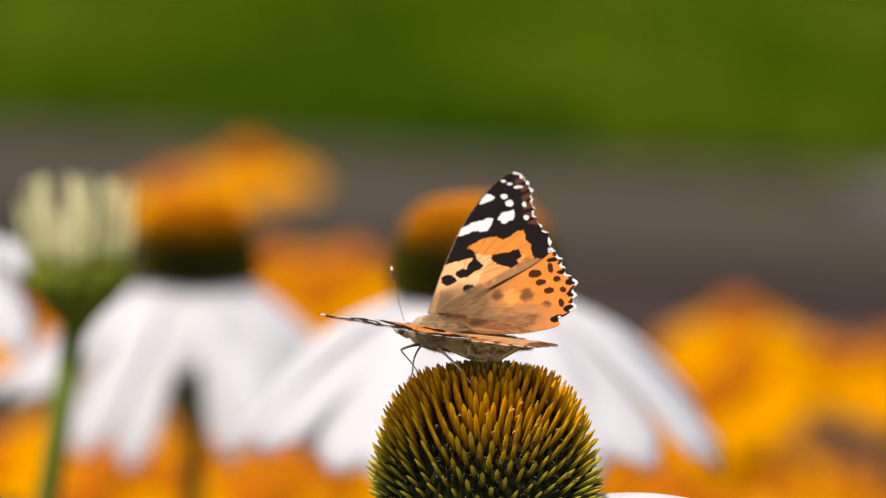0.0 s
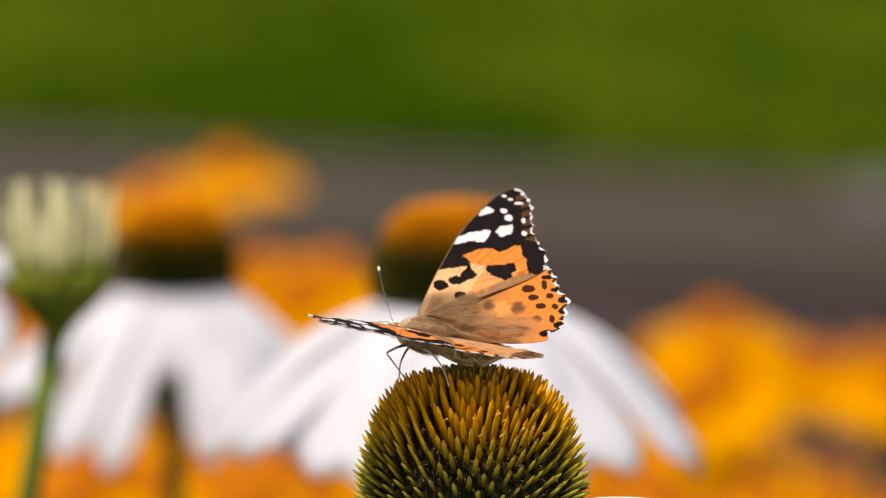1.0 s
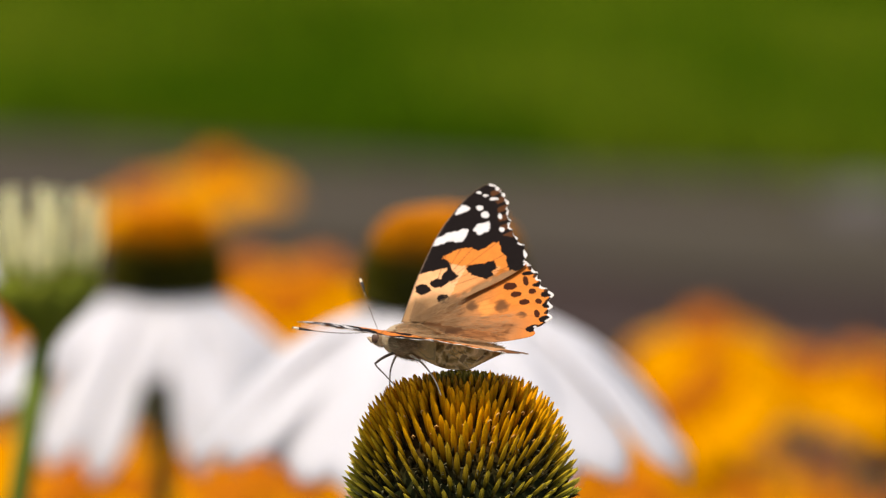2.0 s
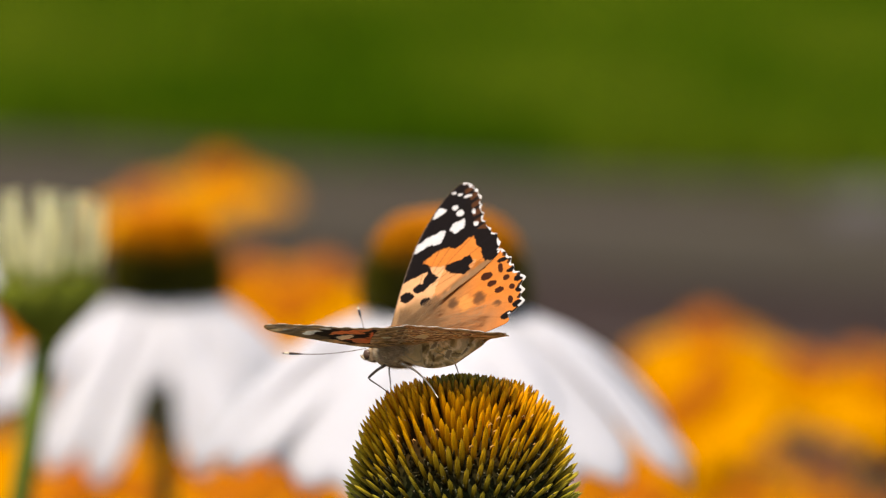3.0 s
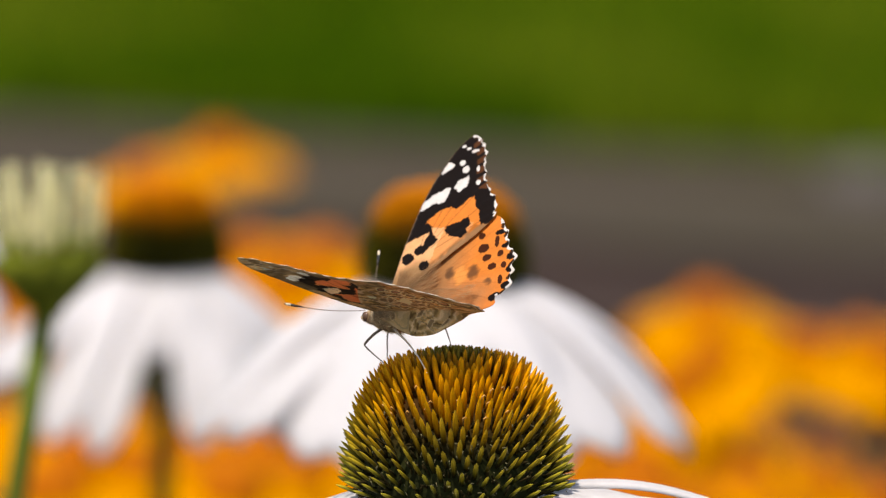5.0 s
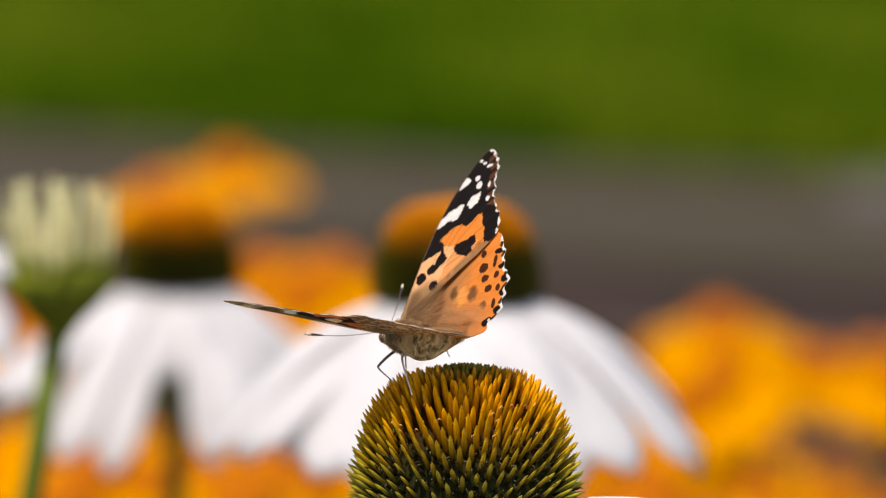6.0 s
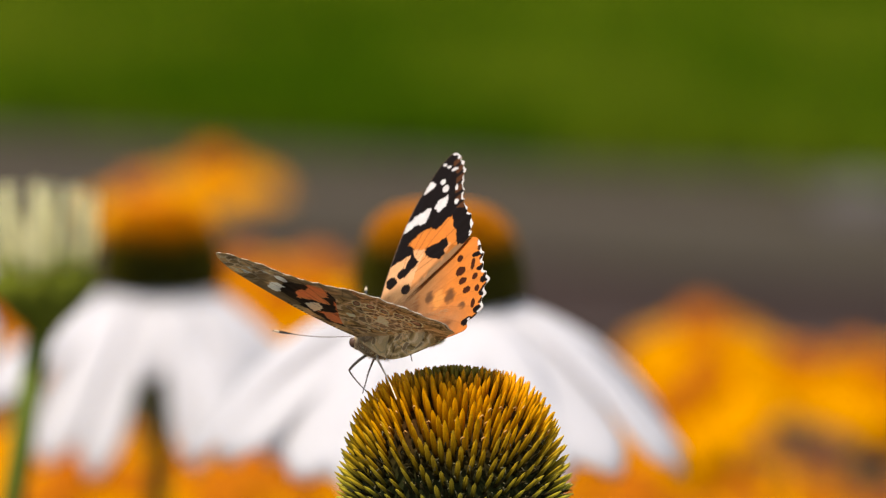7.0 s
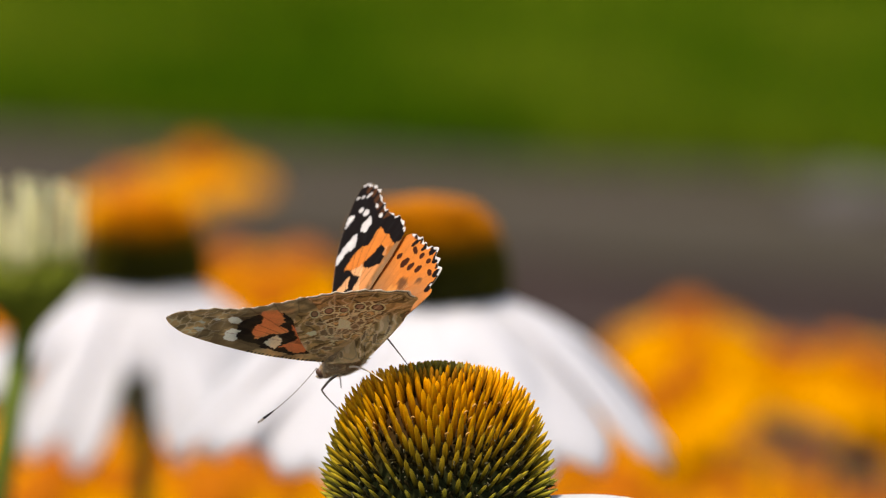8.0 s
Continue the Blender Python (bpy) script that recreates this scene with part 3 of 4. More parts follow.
UPALE = [[(4.5, -8.3), (5.9, -10.9), (4.5, -11.4), (2.6, -9.3)], [(7.9, -4.9), (7.4, -6.3), (6.4, -5.7), (6.9, -4.6)]]
UDARK = [(5.6, -6.4, 1.01, 0.68, 127), (5.0, -7.3, 1.01, 0.43, 125), (3.8, -7.6, 0.84, 0.51, 126), (2.9, -8.2, 0.85, 0.51, 126),
    (2.8, -5.9, 1.20, 0.42, -150), (2.7, -2.7, 0.96, 0.62, -157), (3.9, -1.1, 0.70, 0.51, -163), (6.2, -2.8, 0.53, 0.48, -178),
    (5.7, -4.7, 0.53, 0.49, 180), (4.2, -12.4, 0.60, 0.55, -150), (2.6, -11.7, 0.68, 0.52, -150), (2.6, -10.2, 0.69, 0.60, 131),
    (0.1, -0.7, 0.70, 0.58, -165), (-0.4, -3.2, 0.58, 0.51, 142), (2.0, -0.4, 0.80, 0.45, -162), (-1.7, -11.8, 0.92, 0.51, 128),
    (-2.0, -14.5, 0.75, 0.34, 126), (9.1, -7.6, 0.60, 0.51, -162), (7.5, -8.3, 0.69, 0.51, -154), (3.2, -14.4, 0.52, 0.46, -166),
    (0.0, -9.5, 1.05, 0.34, 125)]


def inside(poly, u, v):
    """True where the points lie inside the corner list."""
    r = np.zeros(u.shape, bool)
    for (x0, y0), (x1, y1) in zip(poly, poly[1:] + poly[:1]):
        c = (y0 > v) != (y1 > v)
        with np.errstate(divide="ignore", invalid="ignore"):
            r ^= c & (u < (x1 - x0) * (v - y0) / (y1 - y0 + 1e-12) + x0)
    return r


def oval_r(spot, u, v):
    x, y, a, b, turn = spot
    c, s = math.cos(radians(turn)), math.sin(radians(turn))
    p, q = (u - x) * c + (v - y) * s, -(u - x) * s + (v - y) * c
    return (p / a) ** 2 + (q / b) ** 2


def oval(spot, u, v, grow=1.0):
    return oval_r(spot, u, v) < grow


def fuzz(u, v, k, seed):
    """Ragged scale edges: a small displacement field."""
    return k * (np.sin(u * 2.7 + seed + 1.5 * np.sin(v * 2.3)) + 0.5 * np.sin(v * 7.7 + u * 3 + seed * 2) + 0.35 * np.sin(u * 17 + v * 13))


def put(c, m, col, k=1.0):
    c[m] = c[m] * (1 - k) + np.array(col) * k


def veins(u, v, hind):
    """Distance to the nearest of the veins that fan out from the root."""
    d = np.full(u.shape, 9.0)
    ends = [(25, 2), (29.5, -2.5), (27, -6.2), (22, -9), (19, -12), (15.5, -14)] if not hind else \
        [(14.5, -15), (12, -18.7), (9.3, -21), (6.8, -22.4), (3.5, -23.5), (0, -22)]
    for i, (x, y) in enumerate(ends):
        bx, by = (6.5, -1.5) if not hind else (3.0, -5.0)
        t = np.clip(((u - bx) * (x - bx) + (v - by) * (y - by)) / ((x - bx) ** 2 + (y - by) ** 2), 0, 1)
        d = np.minimum(d, np.hypot(u - bx - t * (x - bx), v - by - t * (y - by)))
    return d


def upper_colours(u, v, edge, hind):
    c = np.tile(np.array(WORANGE), (len(u), 1))
    a, b = u + fuzz(u, v, .085, 1), v + fuzz(v, u, .085, 4)
    root = np.hypot(u, v + 1)
    if not hind:
        put(c, (a < 12.6) & (b > -4.5), PEACH, .8)
        put(c, (a < 13.5) & (b > -10) & (a + .55 * b < 9.6), PEACH, .35)
        k = np.clip((6.7 - root - 0.25 * v) / 2.0, 0, 1)
        c = c * (1 - k[:, None] * .9) + np.array(TAN) * k[:, None] * .9
        rear = v + 0.83 * u + 1.9          # distance from the trailing edge
        k = np.clip((1.7 - rear + 0.25 * fuzz(u, v, 1, 2)) / 0.7, 0, 1) * np.clip((14.8 - u) / 2, 0, 1)
        c = c * (1 - k[:, None] * .85) + np.array((0.26, 0.165, 0.085)) * k[:, None] * .85
        k = np.clip((0.8 - np.abs(rear - 1.7)) / 0.8, 0, 1) * (u < 13)
        c = c * (1 - k[:, None] * .45)
        put(c, inside(TIP + [(16, -16), (34, -16), (34, 7), (9.4, 7)], a, b), BLACK)
        for q in (PATCH, BAR, BASE):
            put(c, inside(q, a, b), BLACK)
        for s in BSPOTS:
            put(c, oval(s, a, b), BLACK)
        for q in (BAND, SUBTIP, SPOT):
            put(c, inside(q, a, b), WHITE)
        for s in WSPOTS:
            put(c, oval(s, u, v), WHITE)
        along = u + 0.9 * v
        outer = (u > 14.5) & (v < -0.5)
        put(c, (edge < 1.5) & outer & (u > 20) & (np.sin(along * 2.1) > -0.3) & (c[:, 0] < .1), (0.13, 0.048, 0.018), .8)
        put(c, (edge < 0.28 * np.clip(np.sin(along * 2.1 + 1.9) + .45, 0, 1) * (.75 + .35 * np.sin(along * .9))) & outer, WHITE, .95)
        put(c, (edge < .20) & (v > 0.5) & (u < 24), (0.22, 0.15, 0.10), .8)
        put(c, (edge < .15) & (v > 0) & (u >= 24), (0.22, 0.15, 0.10), .8)
    else:
        k = np.clip((10.6 + 0.45 * u - root) / 4.5, 0, 1)
        c = c * (1 - k[:, None] * .75) + np.array((0.31, 0.18, 0.085)) * k[:, None] * .75
        k = np.clip((5.4 - u) / 4, 0, 1) * np.clip((v + 21.5) / 4, 0, 1)
        c = c * (1 - k[:, None] * .66) + np.array((0.38, 0.205, 0.10)) * k[:, None] * .66
        for q, col, top in ((HLIGHT, (0.82, 0.34, 0.085), .9), (HBROWN, (0.11, 0.055, 0.028), .85)):
            for s in q:
                k = top * np.clip(1.25 - oval_r(s, a + 3 * fuzz(v, u, .06, 7), b), 0, 1) ** .8
                c = c * (1 - k[:, None]) + np.array(col) * k[:, None]
        for s in HSPOTS:
            put(c, oval(s, (a + u) / 2, (b + v) / 2), (0.045, 0.011, 0.006), .97)
        for s in HTEETH:
            put(c, oval(s, (a + u) / 2, (b + v) / 2), BLACK)
        outer = (v < -13.6) & (u > 0.9)
        put(c, (edge < .35 + .35 * np.clip(np.sin((u + v) * 1.94 + 3.6), 0, 1)) & outer, BLACK, .9)
        put(c, (edge < .30) & outer, BLACK, .9)
        put(c, (edge < .42 * np.clip(np.sin((u + v) * 1.94 + .4) + .75, 0, 1)) & outer, WHITE, .95)
    d = veins(u, v, hind)
    m = (d < .10) & (root > 9)
    put(c, m & (c[:, 1] > .1) & (c[:, 1] < .7), (0.13, 0.05, 0.016), .18 if hind else .5)
    return c * 0.86


def cells(u, v, size, seed):
    """Nearest and second nearest of jittered cell centres: a network of pale lines between blotches."""
    gu, gv = np.floor(u / size), np.floor(v / size)
    best, second = np.full(u.shape, 9.0), np.full(u.shape, 9.0)
    pick = np.zeros(u.shape)
    for i in (-1, 0, 1):
        for j in (-1, 0, 1):
            x, y = gu + i, gv + j
            h = np.sin(x * 127.1 + y * 311.7 + seed) * 43758.5453
            k = np.sin(x * 269.5 + y * 183.3 + seed) * 24634.6345
            px, py = (x + .5 + .42 * (2 * (h - np.floor(h)) - 1)) * size, (y + .5 + .42 * (2 * (k - np.floor(k)) - 1)) * size
            d = np.hypot(u - px, v - py) / size
            closer = d < best
            second = np.where(closer, best, np.minimum(second, d))
            pick = np.where(closer, h - np.floor(h), pick)
            best = np.where(closer, d, best)
    return second - best, pick


def under_colours(u, v, edge, hind):
    a, b = u + fuzz(u, v, .10, 2), v + fuzz(v, u, .10, 5)
    net, pick = cells(a * 1.05 + .5 * np.sin(b * .9), b * 0.55 + .4 * np.sin(a * 1.1), 1.5, 3.0)
    wave = np.sin(a * 1.3 + 2.2 * np.sin(b * .55 + 1) + 1.2 * np.sin(a * .8 - b * 1.4))
    pale, ink = (0.92, 0.70, 0.40), (0.055, 0.028, 0.012)
    if not hind:
        c = np.tile(np.array((0.54, 0.38, 0.17)), (len(u), 1)) * (0.66 + 0.45 * pick[:, None] + .35 * wave[:, None])
        put(c, (net < .13) & (u > 20), (0.92, 0.76, 0.48), .7)
        put(c, inside(UBLACK, a, b), BLACK, .95)
        put(c, (a > 12) & (b > 1.6) & (a < 20), (0.22, 0.15, 0.07), .85)
        put(c, (a - .2 * b >= 19.5) & (a - .2 * b < 22.5), (0.20, 0.135, 0.065), .6)
        put(c, inside(RED, a, b), (0.92, 0.32, 0.11))
        put(c, inside(REDLOW, a, b), (0.84, 0.26, 0.09))
        put(c, (a < 7) & (b > 2.6), (0.45, 0.32, 0.16), .8)
        put(c, inside(UCREAM, a, b), (0.88, 0.72, 0.48))
        for q in UWHITE:
            put(c, inside(q, a, b), (0.95, 0.84, 0.66))
        outer = (u > 14.5) & (v < 0)
        put(c, (edge < .9) & outer, (0.40, 0.29, 0.14), .7)
        put(c, (edge < .4) & outer & (np.sin((u + .9 * v) * 2.1 + 1.9) > 0.2), (0.80, 0.66, 0.46), .8)
        put(c, (edge < .5) & (v > 0) & (u < 13) & (np.sin(u * 10) > 0), (0.02, 0.016, 0.014), .9)
        d = veins(u, v, hind)
        put(c, (d < .10), (0.07, 0.035, 0.018), .45)
        return np.clip(c * 1.2, 0, .95)
    c = np.array((0.50, 0.32, 0.12)) * (0.78 + 0.5 * pick[:, None] + 0.25 * wave[:, None])
    basal = np.clip((edge - 3.4) / 1.5, 0, 1) * (u > .6)
    put(c, (net < .17) & (basal > .3), pale, .9)
    put(c, (net >= .17) & (net < .34) & (basal > .3), (0.12, 0.06, 0.02), .8)
    put(c, (net >= .34) & (wave < -.2) & (u > 1.2), (0.15, 0.08, 0.03), .6)
    put(c, (basal <= .5) & (edge > 2.6) & (wave > .35) & (u > 1), (0.38, 0.22, 0.08), .7)
    fine = np.sin(a * 2.6 + 2.5 * np.sin(b * .8) + 1.9 * np.sin(a * 1.3 - b * .7))
    put(c, (fine > .86) & (basal < .5), pale, .6)
    put(c, (fine < -.86) & (basal < .5), ink, .7)
    swirl = np.sin(np.hypot(a * 1.5 - .4, (b + 11.5) * .8) * 3.0 + 1.6 * np.sin(b * 1.3 + a))      # curled lines by the inner margin
    m = (u < 2.2) & (v < -7) & (v > -17)
    put(c, m & (swirl > .45), pale, .4)
    put(c, m & (swirl < -.55), (0.13, 0.075, 0.03), .5)
    put(c, (u <= 1.6) & (v >= -7), (0.60, 0.43, 0.22), .6)
    for s in UDARK:
        put(c, oval(s, a, b, 1.5), pale, .55)
        put(c, oval(s, a, b, .8), (0.16, 0.085, 0.035), .75)
    for q in UPALE:
        put(c, inside(q, a, b), (0.95, 0.80, 0.54), .9)
    outer = (v < -13.2) & (u > .5)
    put(c, (edge > 1.0) & (edge < 1.4) & outer, (0.30, 0.18, 0.07), .7)
    put(c, (edge > .55) & (edge < 1.0) & outer, (0.68, 0.48, 0.22), .8)
    put(c, (edge > .28) & (edge < .5) & outer, ink, .75)
    for s in EYES:
        put(c, oval(s, u, v, 1.0), (0.95, 0.74, 0.40))
        put(c, oval(s, u, v, .62), (0.12, 0.055, 0.025))
        put(c, oval(s, u, v, .30), (0.42, 0.24, 0.13))
    put(c, (edge < .28) & outer, (0.85, 0.74, 0.58), .85)
    put(c, (veins(u, v, hind) < .10) & (root_far(u, v) > 5), pale, .45)
    return np.clip(c * 1.2, 0, .95)


def root_far(u, v):
    return np.hypot(u, v + 1)


def wing_mesh(name, outline, sign, hind, cell=0.14):
    """A thin two-sided wing: x forward, sign * y outward. Scales of the two sides carry their own colours."""
    if hind and sign < 0:      # the far wing's inner margin stays flat and reaches down to the body
        outline = outline[:-5] + [(-1.4, -20.0), (-2.5, -16.5), (-3.0, -11.0), (-2.6, -6.0), (-1.2, -2.5)]
    rim = smooth_path(outline + outline[:1], 12)[:-1]
    if hind:      # scalloped outer edge
        cen = rim.mean(0)
        k = (rim[:, 1] < -14.5) & (rim[:, 0] > 0)
        w = 0.45 * np.abs(np.sin((rim[:, 0] + rim[:, 1]) * 0.97 + .2))
        rim[k] -= (rim[k] - cen) / np.linalg.norm(rim[k] - cen, axis=1)[:, None] * w[k][:, None]
    else:
        k = (rim[:, 0] > 15.5) & (rim[:, 1] < -2.5)
        w = 0.4 * np.abs(np.sin((rim[:, 0] + 0.9 * rim[:, 1]) * 1.05 + .95))
        rim[k] -= np.stack([w[k] * .7, -w[k] * .7], 1)
    lo, hi = rim.min(0) - cell, rim.max(0) + cell
    nu, nv = int((hi[0] - lo[0]) / cell) + 2, int((hi[1] - lo[1]) / cell) + 2
    U, V = np.meshgrid(lo[0] + np.arange(nu) * cell, lo[1] + np.arange(nv) * cell, indexing="ij")
    cu, cv = U[:-1, :-1] + cell / 2, V[:-1, :-1] + cell / 2
    keep = inside([tuple(p) for p in rim], cu.ravel(), cv.ravel()).reshape(cu.shape)
    ids = -np.ones((nu, nv), int)
    quads = []
    pts = []
    for i, j in zip(*np.nonzero(keep)):
        q = []
        for a, b in ((i, j), (i + 1, j), (i + 1, j + 1), (i, j + 1)):
            if ids[a, b] < 0:
                ids[a, b] = len(pts)
                pts.append((U[a, b], V[a, b]))
            q.append(ids[a, b])
        quads.append(q)
    pts = np.array(pts)
    count = {}
    for q in quads:
        for e in zip(q, q[1:] + q[:1]):
            count[tuple(sorted(e))] = count.get(tuple(sorted(e)), 0) + 1
    border = [e for q in quads for e in zip(q, q[1:] + q[:1]) if count[tuple(sorted(e))] == 1]
    seg0, seg1 = rim, np.roll(rim, -1, 0)
    d = seg1 - seg0
    rel = pts[:, None, :] - seg0[None]
    t = np.clip((rel * d).sum(2) / ((d * d).sum(1) + 1e-12), 0, 1)
    near_pt = seg0[None] + t[..., None] * d
    dist = np.linalg.norm(pts[:, None, :] - near_pt, axis=2)
    k = dist.argmin(1)
    edge = dist[np.arange(len(pts)), k]
    for i in {i for e in border for i in e}:
        pts[i] = near_pt[i, k[i]]
        edge[i] = 0
    u, v = pts[:, 0], pts[:, 1]
    z = 0.55 * np.sin(np.clip(u / 30, 0, 1) * math.pi) - 0.010 * (v + 8) ** 2 * (0.3 if not hind else 0.25) \
        + 0.05 * np.cos(np.clip(veins(u, v, hind), 0, 1.2) * 2.6) - ((0.28 if sign > 0 else 1.28) if hind else 0)
    if sign > 0:      # the near wing's outer margin sags
        z = z - (0.5 * np.clip((-v - 12) / 8, 0, 1) * np.clip((u - 2) / 4, 0, 1) if hind else 0.85 * np.clip((-v - .5) / 8, 0, 1) * np.clip((u - 10) / 8, 0, 1))
    z = z * np.clip(np.hypot(u, v) / 6, 0, 1)
    n = len(pts)
    above = upper_colours(u, v, edge, hind)
    if hind and sign > 0:      # its inner half is worn and hairy, with a dark corner at the tail
        put(above, (u < 8) & (v > -21), (0.56, 0.31, 0.15), .72)
        put(above, (v < -20.2) & (u < 6), (0.07, 0.035, 0.02), .8)
    tint = np.concatenate([above, under_colours(u, v, edge, hind)])
    if hind and sign > 0:      # the inner margin folds down along the abdomen
        fold = np.clip(0.6 - u, 0, 9) * np.clip((v + 19) / 6, 0, 1)
        z = z - fold * np.clip(fold, 0, 1) * 0.9
        u = u + fold * 0.85
    top = np.stack([v, sign * u, z + .04], 1)
    low = np.stack([v, sign * u, z - .04], 1)
    f = []
    for q in quads:
        a, b = tuple(q), tuple(i + n for i in q[::-1])
        f += [a[::-1], b[::-1]] if sign > 0 else [a, b]
    for i, j in border:
        f.append((i, j, j + n, i + n) if sign > 0 else (j, i, i + n, j + n))
    return mesh_of(name, np.concatenate([top, low]), f, M_wing, tint)


fly = thing("butterfly", pose(-0.0074, -0.0012, 0.8117), "orange, black and white butterfly with half-raised wings standing on the cone", "butterfly")
HINGE = {1: (2.9, 1.47, -0.63), -1: (2.9, -1.2, 1.3)}      # the body leans, so the near hinge sits lower
wings = []
for side, sg in (("left", 1), ("right", -1)):
    for nm, outline, hind in (("forewing", FORE if sg < 0 else FORE_NEAR, False), ("hindwing", HIND if sg < 0 else HIND_NEAR, True)):
        ob = part(nm, wing_mesh(nm, outline, sg, hind), fly, "orange forewing with black tip and white spots, brown beneath" if not hind else
                  "orange hindwing with rows of black spots, mottled brown beneath")
        wings.append((ob, sg))


def revolve(rows, seg=18):
    """A body of round sections: rows of x, z, half width, half height."""
    return tube([(x, 0, z) for x, z, w, h in rows], [(w, h) for x, z, w, h in rows], seg)


THORAX = [(6.2, -1.8, 0.9, 0.9), (5.4, -1.7, 1.6, 1.7), (3.8, -1.4, 2.2, 2.4), (1.5, -1.4, 2.4, 2.7), (-1, -1.3, 2.1, 2.3), (-3, -1.2, 1.6, 1.7), (-4, -1.2, 1.2, 1.3)]
ABDOMEN = [(-2.8, -1.4, 1.3, 1.4), (-5, -1.2, 1.45, 1.45), (-8, -0.8, 1.25, 1.2), (-10.5, -0.7, 1.0, .95), (-12.6, -.6, .7, .7), (-14.2, -.5, .4, .4), (-15, -.5, .15, .15)]
for nm, rows in (("thorax", THORAX), ("abdomen", ABDOMEN)):
    rs = smooth_path(rows, 4)
    v, f = revolve([tuple(r) for r in rs], 20)
    part(nm, mesh_of(nm, v, f, M_body), fly)


def ball(x, y, z, rx, ry, rz, n=10, seg=14):
    v, f = tube([(x, y, z + rz * -math.cos(math.pi * i / n)) for i in range(n + 1)],
                [(max(rx * math.sin(math.pi * i / n), .01), max(ry * math.sin(math.pi * i / n), .01)) for i in range(n + 1)], seg)
    return v, f


v, f = ball(6.9, 0, -1.8, 1.15, 1.2, 1.15)
head = part("head", mesh_of("head", v, f, M_body), fly)
for sg in (1, -1):
    v, f = ball(7.2, sg * .95, -1.6, .7, .5, .8)
    part("eye", mesh_of("eye", v, f, M_eye), head, "brown compound eye")
    v, f = tube([(7.6, sg * .3, -2.3), (8.2, sg * .32, -2.2), (8.7, sg * .3, -1.95), (9.1, sg * .26, -1.7)], [.32, .34, .24, .07], 8)
    part("palp", mesh_of("palp", v, f, M_body), head)


def antenna(tip, sg):
    """A thin feeler with a dark club and a pale end."""
    a, b = Vector((0, 0, 0)), Vector(tip)
    pts = [a.lerp(b, t) + Vector((0, 0, -0.5 * math.sin(t * math.pi))) for t in np.linspace(0, 1, 14)]
    rad = [.06] * 10 + [.08, .16, .19, .11]
    v, f = tube(pts, rad, 8)
    ob = part("antenna", mesh_of("antenna", v, f, M_shank), fly)
    ob.matrix_basis = pose(7.6 * MM, sg * .5 * MM, -.7 * MM)
    v, f = tube([pts[10], pts[11], pts[12]], [.09, .18, .21], 8)
    part("club", mesh_of("club", v, f, M_black), ob, "black club of the feeler")
    v, f = tube([pts[12], pts[12].lerp(pts[13], .6), pts[13]], [.215, .17, .08], 8)
    part("tip", mesh_of("tip", v, f, M_cream), ob, "pale tip of the feeler")
    return ob


TIP_L, TIP_R = (10.4, 6.7, 3.4), (8.0, -10.2, 5.2)
ROOT_L, ROOT_R = (7.6, .5, -.7), (7.6, -.5, -.7)
feeler_l = antenna(TIP_L, 1)
feeler_r = antenna(TIP_R, -1)


def leg(points, radii, material, at):
    """A bent leg from its root at 'at' (mm in the body's space); its foot is the last point."""
    v, f = tube(smooth_path(points, 5), list(np.interp(np.linspace(0, 1, (len(points) - 1) * 5 + 1), np.linspace(0, 1, len(radii)), [q * .66 for q in radii])), 8)
    ob = part("leg", mesh_of("leg", v, f, material), fly, "thin jointed leg")
    ob.matrix_basis = pose(*[c * MM for c in at])
    return ob, points[-1], at


legs = [leg([(0, 0, 0), (1.6, .7, -.3), (3.0, 1.4, -1.0), (3.3, 1.6, -1.6), (2.4, 1.4, -4.0), (1.6, .6, -6.3)], [.36, .34, .30, .2, .15, .10], M_shank, (3.4, 1.0, -3.2)),
        leg([(0, 0, 0), (1.2, -.6, -1.2), (1.6, -.8, -3.4), (1.0, -.5, -5.4), (.6, -.3, -7.0)], [.34, .28, .2, .15, .10], M_shank, (3.4, -1.0, -3.2)),
        leg([(0, 0, 0), (-3.2, 2.5, -.7), (-6.7, 4.6, -2.0), (-10.1, 6.3, -4.2), (-12.3, 7.3, -6.6)], [.34, .30, .22, .17, .12], M_pale, (.8, 1.2, -3.3)),
        leg([(0, 0, 0), (-.3, -1.7, 1.5), (-.1, -2.6, 2.2), (.2, -3.3, 1.2), (.4, -4.4, -1.6), (.5, -5.2, -4.0)], [.34, .3, .26, .22, .16, .10], M_shank, (-3.5, -1.0, -2.8))]


